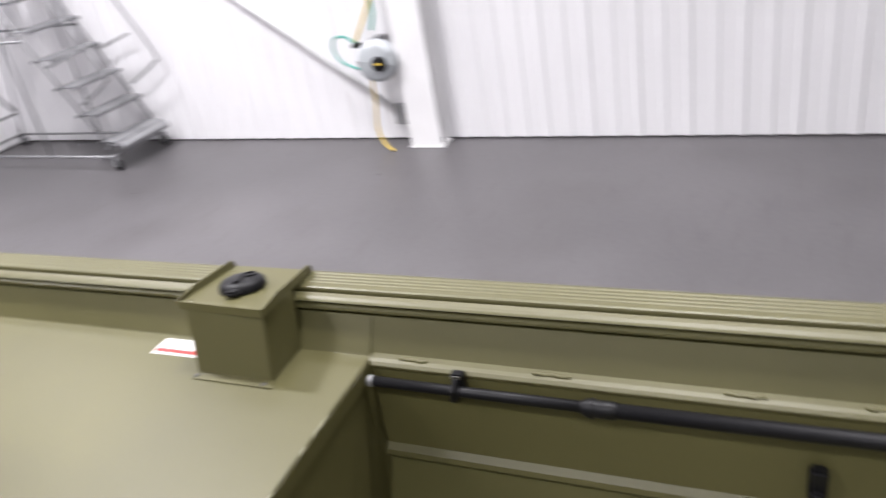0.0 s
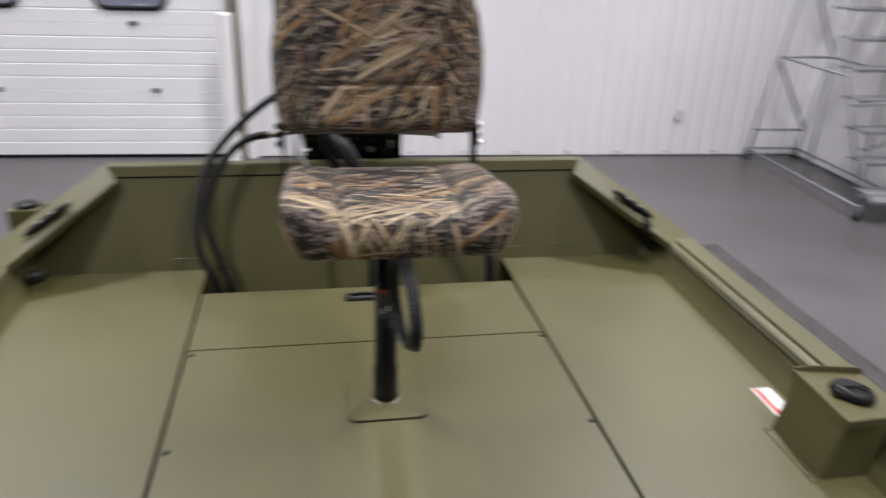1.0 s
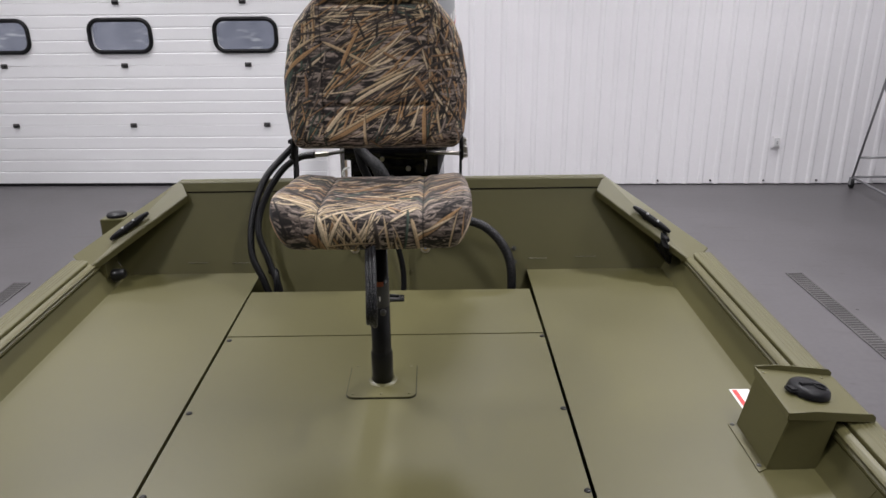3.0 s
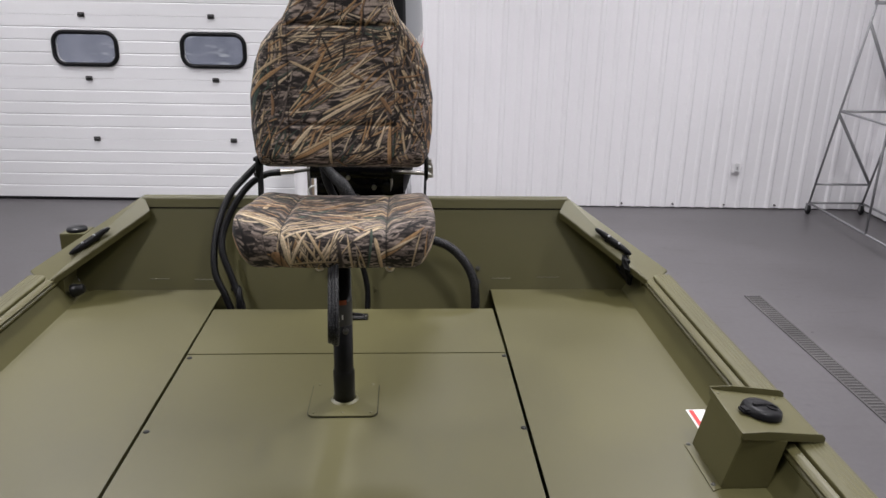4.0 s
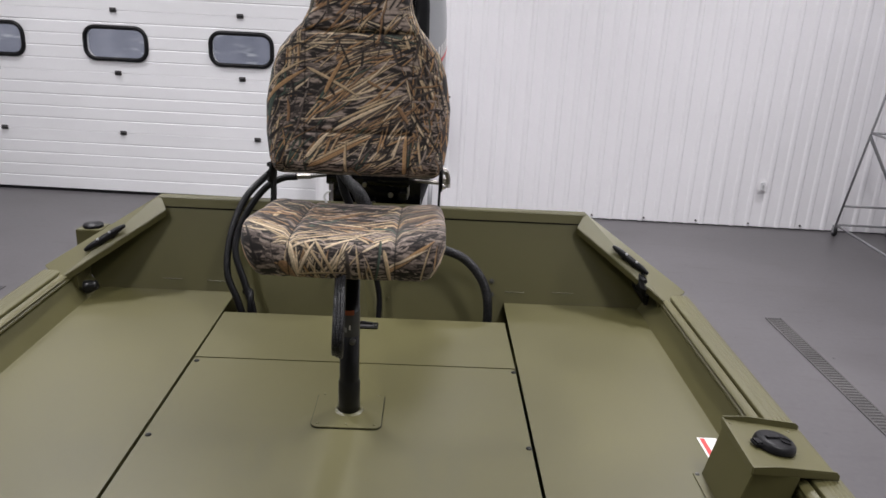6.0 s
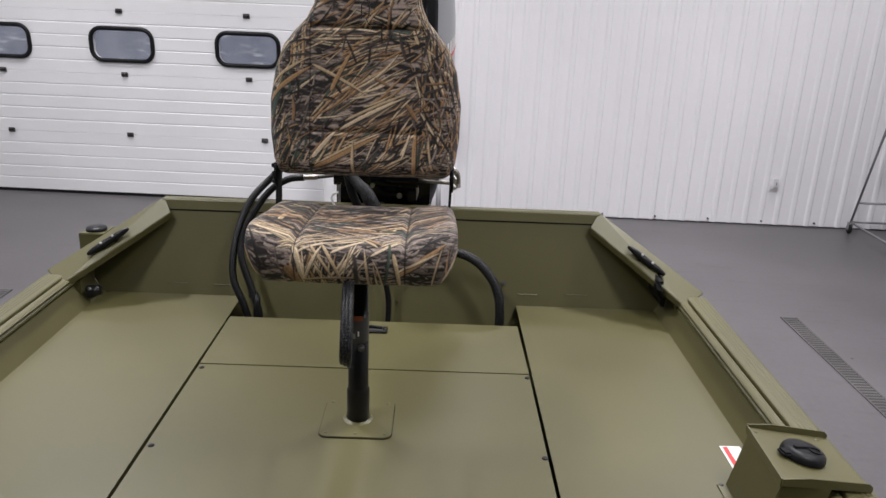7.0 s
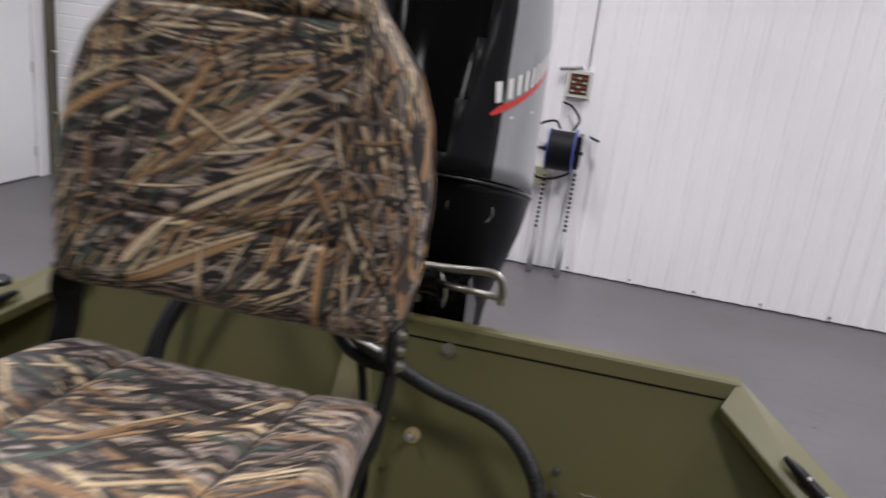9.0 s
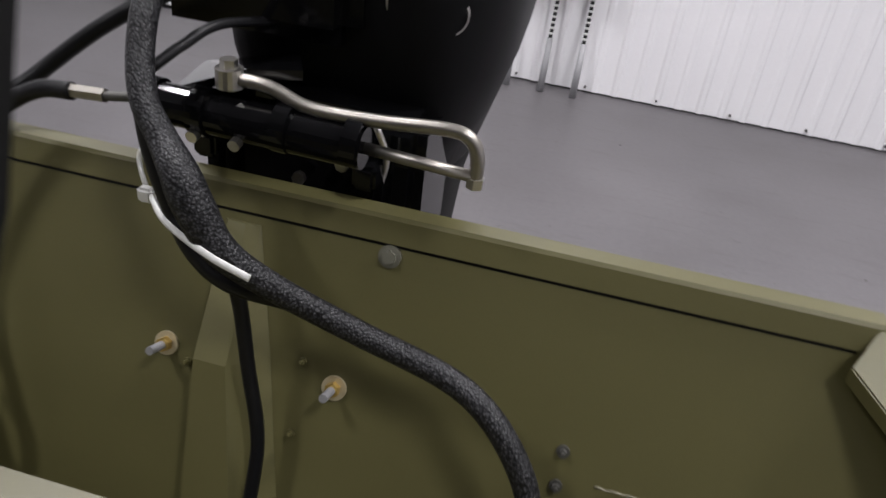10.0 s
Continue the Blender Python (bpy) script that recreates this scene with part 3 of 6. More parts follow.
    slab(bm, [(s * (e + 0.009), DECK_F, 0), (s * foot, DECK_F, 0), (s * foot, 0.765, 0), (s * 0.95, 0.783, 0), (s * (e + 0.009), 0.783, 0)], (0, 0, -T))
    d = part("side_deck", bm, OLIVE, boat, "flat olive-green side deck")
    part("deck_fold", boxed(min(s * (e + 0.060), s * (e + 0.064)), DECK_F + 0.006, -0.30, max(s * (e + 0.060), s * (e + 0.064)), 0.782, -T), OLIVE, d)

# transom: a raked plate with clipped upper corners
bm = bmesh.new()


def tp(x, z):
    return (x, transom_y(z), z)


slab(bm, [tp(-0.90, -0.44), tp(0.90, -0.44), tp(0.985, 0.0), tp(1.03, 0.06), tp(0.765, 0.306), tp(-0.788, 0.306), tp(-1.03, 0.06), tp(-0.985, 0.0)], (0, 0.024, 0.0))
tr = part("transom", bm, OLIVE, boat)
# folded cap along the top of the transom
bm = bmesh.new()
prof = [(-0.006, 0.280), (-0.008, 0.310), (-0.004, 0.315), (0.024, 0.315), (0.030, 0.310), (0.030, 0.275), (0.0255, 0.275), (0.0255, 0.3065), (-0.001, 0.3065), (-0.001, 0.280)]
extrude(bm, prof, lambda u, v, c: Vector((c, transom_y(v if v < 0.3 else 0.3) + u + (0.005 if v > 0.3 else 0), v)), (-0.791, 0.768))
part("transom_cap", bm, OLIVE, tr, "folded olive-green transom cap")
# Thin black strip stands in for the shadowed gap below the cap.
part("cap_shadow_strip", slab(bmesh.new(), [tp(-0.765, 0.2785), tp(0.742, 0.2785), tp(0.742, 0.2745), tp(-0.765, 0.2745)], (0, -0.0012, -0.0005)), RUBBER, tr, "thin dark strip for the shadowed gap under the transom cap")
# knee brace in the middle of the transom
bm = bmesh.new()
rings = []
for z, k, xs in ((-0.40, 1.0, (-0.082, -0.066, 0.050, 0.110)), (-0.10, 1.0, (-0.086, -0.075, 0.0, 0.050)), (0.10, 1.0, (-0.092, -0.086, -0.038, 0.006)), (0.264, 0.08, (-0.088, -0.084, -0.058, -0.036))):
    rings.append([bm.verts.new((u, transom_y(z) - 0.048 * k * d - 0.001, z)) for u, d in zip(xs, (0, 1, 1, 0))])
for A, B in zip(rings, rings[1:]):
    for k in range(4):
        j = (k + 1) % 4
        bm.faces.new((A[k], A[j], B[j], B[k]))
bm.faces.new(rings[0])
bm.faces.new(rings[-1])
part("knee_brace", bm, OLIVE, tr, "olive-green pressed knee brace")


def tbolt(x, z, r, mtl, shank=0.0, lbl=""):
    y = transom_y(z)
    n = Vector((0, -1, 0.40)).normalized()
    p = Vector((x, y, z))
    bm = bmesh.new()
    cyl(bm, p, p + n * 0.004, r, seg=20)
    if not shank > 0.01:
        cyl(bm, p + n * 0.004, p + n * 0.012, r * 0.62, seg=6)
        if shank:
            cyl(bm, p + n * 0.012, p + n * (0.012 + shank), r * 0.33, seg=10)
        part("bolt", bm, mtl, tr, lbl)
        return
    bolt = part("bolt", bm, mtl, tr, lbl)
    bm = bmesh.new()
    cyl(bm, p + n * 0.004, p + n * 0.015, r * 0.60, seg=6)
    part("nut", bm, BRASS, bolt, "yellow zinc nut")
    bm = bmesh.new()
    cyl(bm, p + n * 0.015, p + n * (0.012 + shank), r * 0.34, seg=12)
    part("threaded_end", bm, GALV, bolt, "steel thread")


tbolt(-0.151, 0.078, 0.018, ZINC, 0.035, "zinc motor bolt with washer")
tbolt(0.106, 0.076, 0.018, ZINC, 0.035, "zinc motor bolt with washer")
tbolt(-0.185, 0.262, 0.013, GALV, 0.0, "grey bolt head with washer")
tbolt(0.150, 0.262, 0.016, CLEAR, 0.0, "bolt head under clear sealant")
for x, z in ((0.430, 0.072), (0.431, 0.026)):
    tbolt(x, z, 0.009, DULL, 0.004)
for x, z in ((0.055, 0.10), (0.055, 0.0), (-0.115, 0.06)):
    tbolt(x, z, 0.006, OLIVE, 0.003)
for x0, x1, z in ((-0.76, -0.69, 0.036), (-0.60, -0.52, 0.034), (0.48, 0.55, 0.037), (0.65, 0.73, 0.041)):
    bm = bmesh.new()
    pts = [(x0 + (x1 - x0) * k / 9, transom_y(z) - 0.0005, z + 0.0012 * math.sin(k * 2.3)) for k in range(10)]
    sweep(bm, pts, 0.0016, 6)
    part("weld_bead", bm, WELD, tr, "pale bare weld bead", True)

random.seed(5)
y = -0.62
while y > -2.4:
    n = random.uniform(0.03, 0.07)
    bm = bmesh.new()
    sweep(bm, [(0.9655 + random.uniform(0, 0.003), y - n * k / 7, 0.0 + 0.0012 * math.sin(k * 2.1)) for k in range(8)], 0.0028, 6)
    part("painted_weld", bm, OLIVE, boat, "", True)
    y -= n + random.uniform(0.10, 0.26)

# hatch panel and battery lid
bm = bmesh.new()
slab(bm, [(HL, DECK_F, 0), (HR, DECK_F, 0), (HR, SEAM - 0.002, 0), (HL, SEAM - 0.002, 0)], (0, 0, -T))
hatch = part("hatch_panel", bm, OLIVE, boat, "flat olive-green hatch panel with small screws")
bm = bmesh.new()
slab(bm, [(HL, SEAM + 0.002, 0.001), (HR, SEAM + 0.002, 0.001), (HR - 0.003, LID, 0.001), (HL - 0.001, LID, 0.001)], (0, 0, -T))
lid = part("battery_lid", bm, OLIVE, boat, "olive-green lid with recessed black handle")
part("lid_fold", boxed(HL, LID - 0.004, -0.03, HR - 0.004, LID - 0.001, -T), OLIVE, lid)
bm = bmesh.new()
slab(bm, [(x - 0.016, y + 0.533, 0.0015) for x, y in rounded(0.106, 0.046, 0.006, 3)], (0, 0, 0.004))
hd = part("pull_handle", bm, BLACK, lid, "black recessed pull handle")
bm = bmesh.new()
box(bm, -0.055, 0.520, 0.0055, 0.023, 0.546, 0.0065)
part("recess", bm, PIT, hd)
bm = bmesh.new()
sweep(bm, [(-0.052, 0.537, 0.009), (-0.016, 0.540, 0.012), (0.020, 0.537, 0.009)], 0.005, 8)
part("grip", bm, PLASTIC, hd, "", True)
for x in (-0.063, 0.031):
    bm = bmesh.new()
    cyl(bm, (x, 0.533, 0.0055), (x, 0.533, 0.0075), 0.004, seg=10)
    part("screw", bm, STEEL, hd)
for x, ys in ((-0.474, (0.246, -0.146, -0.463)), (0.460, (0.248, -0.147, -0.463))):
    for y in ys:
        bm = bmesh.new()
        lathe(bm, [(0, 0.0020), (0.004, 0.0030), (0.0065, 0.0025), (0.0082, 0.0)], pose(x, y, 0.0003), 14)
        part("screw", bm, BLACK, hatch, "", True)
part("bulkhead", boxed(-0.957, DECK_F, -0.42, 0.957, DECK_F + 0.004, -T - 0.001), OLIVE, boat)
for s in (1, -1):
    part("bulkhead_fold", boxed(min(s * 0.925, s * 0.9445), DECK_F - 0.006, -0.40, max(s * 0.925, s * 0.9445), DECK_F - 0.0008, -0.036, 0.002), OLIVE, boat)
part("deck_edge", boxed(-0.957, DECK_F - 0.004, -0.035, 0.957, DECK_F - 0.0005, -0.001, 0.0015), OLIVE, boat)
part("bilge_floor", boxed(-0.93, DECK_F + 0.01, -0.44, 0.93, 0.62, -0.43), OLIVE, boat)
part("cockpit_floor", boxed(-0.88, -3.3, -0.44, 0.88, DECK_F + 0.008, -0.425), OLIVE, boat)
part("bow_panel", boxed(-1.05, -3.34, -0.44, 1.05, -3.302, 0.1), OLIVE, boat)
# worn paint along the front edge of the deck
WORN = mat("worn_paint_edge", (0.20, 0.19, 0.12), 0.5)
for x0, x1 in ((0.572, 0.622), (0.700, 0.722), (0.742, 0.800), (-0.66, -0.63), (-0.80, -0.74)):
    bm = bmesh.new()
    sweep(bm, [(x0 + (x1 - x0) * k / 8, -0.5585 + 0.0012 * math.sin(k * 1.7 + x0 * 40), -0.0006) for k in range(9)], lambda t: 0.0022 * (0.3 + math.sin(math.pi * t)), 6)
    part("worn_edge", bm, WORN, boat, "pale worn paint on the deck edge", True)
# deck beam under the hatch, seen through the gap
part("deck_beam", boxed(HL - 0.004, 0.60, -0.36, HR + 0.004, 0.606, -0.035), OLIVE, boat)

# fittings under the gussets
bm = bmesh.new()
lathe(bm, [(0, 0), (0.022, 0), (0.025, 0.005), (0.022, 0.016), (0.016, 0.04), (0, 0.042)], pose(-0.982, 0.675, 0.040, 0, 75, 0))
part("drain_fitting", bm, BLACK, boat, "black through-hull fitting", True)
# irregular black lump hanging under the starboard gusset
bm = bmesh.new()
random.seed(14)
rings = []
for z, r in ((0.165, 0.012), (0.150, 0.030), (0.125, 0.036), (0.100, 0.032), (0.078, 0.020), (0.058, 0.014), (0.050, 0.006)):
    rings.append([bm.verts.new((0.940 + (0.165 - z) * 0.25 + r * (0.8 + random.uniform(-0.2, 0.25)) * math.cos(a), 0.735 - (0.165 - z) * 0.2 + r * 1.9 * (1 + random.uniform(-0.25, 0.2)) * math.sin(a), z + random.uniform(-0.004, 0.004))) for a in [2 * math.pi * i / 11 for i in range(11)]])
for A, B in zip(rings, rings[1:]):
    for i in range(11):
        bm.faces.new((A[i], A[(i + 1) % 11], B[(i + 1) % 11], B[i]))
bm.faces.new(rings[0])
bm.faces.new(rings[-1])
part("black_lump", bm, MATTE, boat, "irregular black piece hanging under the gusset")

# warning label on the side deck
lb = thing("warning_label", "white warning label with a red stripe stuck to the side deck", "label")
bm = boxed(0.903, -0.205, 0.0006, 0.954, -0.070, 0.0014)
part("sheet", bm, LABEL, lb)
part("stripe", boxed(0.909, -0.205, 0.0015, 0.921, -0.074, 0.0019), RED, lb, "orange-red stripe")


# filler box on the deck and gunwale
def filler_box():
    t = thing("filler_box", "olive-green sheet-metal box with a black cap on the side deck", "box")
    base = [(0.862, -0.402, 0), (0.862, -0.226, 0), (0.972, -0.226, 0), (0.972, -0.402, 0)]
    top = [(0.899, -0.398, 0.1335), (0.899, -0.214, 0.1335), (1.00, -0.214, 0.1185), (1.00, -0.398, 0.1185)]
    bm = bmesh.new()
    A = [bm.verts.new(p) for p in base]
    B = [bm.verts.new(p) for p in top]
    bm.faces.new(A)
    bm.faces.new(B)
    for k in range(4):
        j = (k + 1) % 4
        bm.faces.new((A[k], A[j], B[j], B[k]))
    bmesh.ops.bevel(bm, geom=list(bm.edges), offset=0.002, segments=2, affect="EDGES")
    part("body", bm, OLIVE, t)
    # flat top, folded down at the inner edge and up along both ends
    z0, z1 = 0.1395, 0.1105
    bm = bmesh.new()
    slab(bm, [(0.893, -0.402, z0), (1.087, -0.382, z1), (1.087, -0.194, z1), (0.900, -0.205, z0)], (0, 0, -0.003))
    tp_ = part("lid", bm, OLIVE, t)
    bm = bmesh.new()
    slab(bm, [(0.8935, -0.402, z0 + 0.004), (0.8995, -0.205, z0 + 0.004), (0.8985, -0.205, z0 - 0.014), (0.8925, -0.402, z0 - 0.014)], (-0.003, 0, 0))
    part("front_fold", bm, OLIVE, tp_)
    for a, b, n in (((0.891, -0.404), (1.089, -0.384), -0.003), ((0.897, -0.204), (1.089, -0.193), 0.003)):
        bm = bmesh.new()
        A, B = Vector((*a, z0)), Vector((*b, z1))
        slab(bm, [A + Vector((0, 0, -0.010)), A + Vector((0, 0, 0.006)), A.lerp(B, 0.3) + Vector((0, 0, 0.014)), B + Vector((-0.008, 0, 0.016)), B + Vector((0, 0, 0.008)), B + Vector((0, 0, -0.004))], (0, n, 0))
        part("end_fold", bm, OLIVE, tp_)
    bm = bmesh.new()
    slab(bm, [(0.842, -0.412, 0.0005), (0.842, -0.228, 0.0005), (0.863, -0.216, 0.0005), (0.863, -0.402, 0.0005)], (0, 0, 0.0025))
    fl = part("foot_flange", bm, OLIVE, t)
    for y in (-0.232, -0.390):
        bm = bmesh.new()
        lathe(bm, [(0, 0.003), (0.004, 0.003), (0.006, 0.0)], pose(0.8505, y, 0.003), 12)
        part("screw", bm, DULL, fl, "", True)
    m = pose(0.985, -0.292, 0.127, 0, 8.5, 15)
    bm = bmesh.new()
    lathe(bm, [(0.047, 0.0), (0.047, 0.004), (0.045, 0.012), (0.040, 0.017), (0.030, 0.0195), (0, 0.0205)], m, 36)
    cap = part("cap", bm, PLASTIC, t, "black ribbed plastic filler cap", True)
    bm = bmesh.new()
    box(bm, -0.060, -0.014, 0.002, -0.038, 0.014, 0.013, 0.004)
    box(bm, -0.030, -0.006, 0.019, 0.012, 0.006, 0.024, 0.002)
    bm.transform(m)
    part("tab", bm, PLASTIC, cap)
    bm = bmesh.new()
    lathe(bm, [(0.013, 0.0198), (0.013, 0.0225), (0.010, 0.0225), (0.010, 0.0198)], m @ pose(0.014, -0.014, 0), 16)
    part("emboss", bm, PLASTIC, cap)
    for x, y, z in ((1.055, -0.212, 0.1152), (0.910, -0.222, 0.137)):
        bm = bmesh.new()
        lathe(bm, [(0, 0.003), (0.004, 0.0025), (0.006, 0.0)], pose(x, y, z), 12)
        part("rivet", bm, OLIVE, t, "", True)


filler_box()


def stern_box():
    t = thing("stern_light_box", "small olive-green box with a black round cap on the stern corner", "box")
    part("body", boxed(-1.076, 0.840, 0.086, -0.985, 0.930, 0.193, 0.003), OLIVE, t)
    bm = bmesh.new()
    lathe(bm, [(0.036, 0.212), (0.036, 0.219), (0.032, 0.224), (0, 0.226)], pose(-1.03, 0.885, -0.019), 28)
    part("cap", bm, PLASTIC, t, "black round plastic cap", True)


stern_box()

# adjustable push pole clipped along the cockpit side
pole = thing("push_pole", "black telescopic pole clipped along the inside of the hull", "pole")
bm = bmesh.new()
cyl(bm, (0.928, -0.575, -0.026), (0.922, -1.02, -0.022), 0.0100)
part("thin_tube", bm, PLASTIC, pole, "", True)
bm = bmesh.new()
cyl(bm, (0.922, -1.03, -0.022), (0.918, -2.6, -0.012), 0.0128)
part("thick_tube", bm, PLASTIC, pole, "", True)
bm = bmesh.new()
lathe(bm, [(0.0105, 0), (0.016, 0.012), (0.018, 0.022), (0.014, 0.026), (0.0155, 0.03), (0.0155, 0.055), (0.0132, 0.06)], pose(0.922, -0.97, -0.0225, 90, 0, 0), 18)
part("twist_collar", bm, PLASTIC, pole, "", True)
bm = bmesh.new()
cyl(bm, (0.928, -0.568, -0.026), (0.928, -0.578, -0.026), 0.0112)
part("end_ferrule", bm, GALV, pole, "bare metal tip", True)
for y, z0, z1 in ((-0.745, -0.045, 0.004), (-1.33, -0.165, -0.06)):
    c = thing("pole_clip", "black plastic pole clip screwed to the hull side", "clip", "pole clips")
    bm = bmesh.new()
    if z0 > -0.1:
        box(bm, 0.934, y - 0.012, z0, 0.9535, y + 0.012, z1, 0.003)
        sweep(bm, [(0.94, y, -0.044), (0.925, y, -0.043), (0.914, y, -0.03), (0.914, y, -0.018), (0.928, y, -0.010), (0.942, y, -0.010)], 0.005, 8, flat=2.0)
    else:
        box(bm, 0.925, y - 0.014, z0, 0.948, y + 0.014, z0 + 0.065, 0.005)
        box(bm, 0.912, y - 0.010, z0 + 0.01, 0.926, y + 0.010, z0 + 0.03, 0.004)
    part("clip_body", bm, PLASTIC, c)
    for dy in (-0.006, 0.006):
        bm = bmesh.new()
        zz = z1 - 0.004 if z0 > -0.1 else z0 + 0.02
        cyl(bm, (0.934, y + dy, zz), (0.926 if z0 < -0.1 else 0.931, y + dy, zz), 0.003, seg=8)
        part("screw", bm, STEEL, c)

# stands under the hull
for y in (-2.3, 0.1):
    t = thing("boat_stand", "plain timber stand under the hull", "stand", "stands under the hull")
    part("beam", boxed(-0.8, y - 0.06, -0.56, 0.8, y + 0.06, -0.44), mat("timber", (0.3, 0.22, 0.13), 0.7), t)
    for x in (-0.65, 0.65):
        part("leg", boxed(x - 0.06, y - 0.06, -1.0, x + 0.06, y + 0.06, -0.56), bpy.data.materials["timber"], t)

# ---------------------------------------------------------------- the printed reed camouflage of the seat
PRINT = 0.0011        # one step of the print, in metres
INKS = ((0.016, 0.013, 0.012), (0.070, 0.054, 0.048), (0.170, 0.132, 0.112), (0.380, 0.305, 0.255), (0.660, 0.495, 0.300), (0.800, 0.640, 0.430),
        (0.490, 0.290, 0.138), (0.335, 0.190, 0.094), (0.070, 0.105, 0.080))     # black, dark bark, bark, pale bark, straw, pale straw, rust, brown, green


def cloud(rng, shape, cell, stretch=(1.0, 1.0)):
    """Smooth random field between 0 and 1; cell is its grain in metres."""
    h, w = shape
    ny, nx = max(2, int(h * PRINT / cell / stretch[1]) + 2), max(2, int(w * PRINT / cell / stretch[0]) + 2)
    a = rng.random((ny, nx))
    yy, xx = np.linspace(0, ny - 1.001, h), np.linspace(0, nx - 1.001, w)
    y0, x0 = yy.astype(int), xx.astype(int)
    fy, fx = (yy - y0)[:, None], (xx - x0)[None]
    fy, fx = fy * fy * (3 - 2 * fy), fx * fx * (3 - 2 * fx)
    return (a[y0][:, x0] * (1 - fx) + a[y0][:, x0 + 1] * fx) * (1 - fy) + (a[y0 + 1][:, x0] * (1 - fx) + a[y0 + 1][:, x0 + 1] * fx) * fy


class Print:
    """A sheet of cloth, x from -wide to wide and v from low to high, on which blades are drawn."""

    def __init__(self, seed, wide, low, high):
        self.rng = np.random.default_rng(seed)
        self.wide, self.low = wide, low
        shape = (int((high - low) / PRINT) + 1, int(2 * wide / PRINT) + 1)
        r = self.rng
        warp = cloud(r, shape, 0.05)
        tone = 0.50 * cloud(r, shape, 0.0065, (5.0, 1.0)) + 0.25 * cloud(r, shape, 0.0035, (3.0, 1.0)) + 0.25 * warp
        k = np.clip((tone - 0.42) / 0.22, 0, 1)[..., None]
        a, b, c = (np.array(INKS[n]) for n in (0, 2, 3))
        self.ink = np.where(k < 0.5, a + (b - a) * 2 * k, b + (c - b) * (2 * k - 1))
        self.x = -wide + PRINT * np.arange(shape[1])
        self.v = low + PRINT * np.arange(shape[0])

    def blade(self, x0, v0, x1, v1, width, ink, bend=0.0, shade=True):
        size = math.hypot(x1 - x0, v1 - v0)
        if size < 1e-4:
            return
        pad = width + abs(bend) * size + 0.004
        i0, i1 = np.searchsorted(self.x, (min(x0, x1) - pad, max(x0, x1) + pad))
        j0, j1 = np.searchsorted(self.v, (min(v0, v1) - pad, max(v0, v1) + pad))
        if i0 >= i1 or j0 >= j1:
            return
        X, V = np.meshgrid(self.x[i0:i1] - x0, self.v[j0:j1] - v0)
        ux, uv = (x1 - x0) / size, (v1 - v0) / size
        t = (X * ux + V * uv) / size
        d = -X * uv + V * ux - bend * size * 4 * t * (1 - t)
        half = 0.5 * width * np.sqrt(np.clip(t * 9, 0, 1)) * np.clip((1 - t) * 2.6, 0, 1) ** 0.7
        on = (t > 0) & (t < 1)
        view = self.ink[j0:j1, i0:i1]
        if shade:
            k = (np.clip((half * 1.25 - np.abs(d + 0.0016)) / PRINT + 0.5, 0, 1) * on * 0.75)[..., None]
            view[:] = view * (1 - k) + np.array(INKS[0]) * k
        k = (np.clip((half - np.abs(d)) / PRINT + 0.5, 0, 1) * on)[..., None]
        q = np.clip(d / np.maximum(half, 1e-5), -1, 1)
        vein = 0.82 + 0.20 * q - 0.18 * (np.abs(q) < 0.16) + 0.14 * np.sin(q * 9 + t * 3 + x0 * 90)
        col = np.array(INKS[ink]) * np.clip(vein, 0.4, 1.25)[..., None]
        view[:] = view * (1 - k) + col * k

    def fan(self, x, v, angle, spread, count, size, width, inks, bend=0.05):
        """Blades that rise from one root."""
        r = self.rng
        for _ in range(int(count * 1.4)):
            a = radians(angle + r.normal() * spread)
            n = size * r.uniform(0.4, 1.05)
            ox, ov = r.normal(0, 0.012, 2)
            self.blade(x + ox, v + ov, x + ox + n * math.cos(a), v + ov + n * math.sin(a), width * r.uniform(0.32, 0.95), inks[r.integers(len(inks))], r.normal() * bend)

    def bars(self, x0, x1, v0, v1, count, tilt=0.0):
        """Short streaks of bark, mostly level, pale and dark."""
        r = self.rng
        for _ in range(count):
            x, v, n = r.uniform(x0, x1), r.uniform(v0, v1), r.uniform(0.010, 0.045)
            a = radians(tilt + r.normal() * 13)
            self.blade(x - n / 2, v, x - n / 2 + n * math.cos(a), v + n * math.sin(a), r.uniform(0.002, 0.006), (0, 0, 1, 2, 3, 3, 0, 2)[r.integers(8)], r.normal() * 0.12, False)

    def line(self, points, width=0.0022, depth=0.75):
        """A sewn seam through the given points."""
        for (xa, va), (xb, vb) in zip(points, points[1:]):
            n = int(math.hypot(xb - xa, vb - va) / (PRINT * 0.5)) + 2
            xs, vs = np.linspace(xa, xb, n), np.linspace(va, vb, n)
            for o in np.arange(-width / 2, width / 2 + 1e-6, PRINT):
                i = np.clip(((xs + o * (abs(vb - va) >= abs(xb - xa)) + self.wide) / PRINT).astype(int), 0, len(self.x) - 1)
                j = np.clip(((vs + o * (abs(vb - va) < abs(xb - xa)) - self.low) / PRINT).astype(int), 0, len(self.v) - 1)
                self.ink[j, i] = np.array(INKS[0]) * depth + self.ink[j, i] * (1 - depth) * 0.5

    def at(self, x, v):
        """Ink at the given places, as rows of RGBA."""
        fi = np.clip((np.asarray(x) + self.wide) / PRINT, 0, len(self.x) - 1.001)
        fj = np.clip((np.asarray(v) - self.low) / PRINT, 0, len(self.v) - 1.001)
        i, j = fi.astype(int), fj.astype(int)
        a, b = (fi - i)[..., None], (fj - j)[..., None]
        m = self.ink
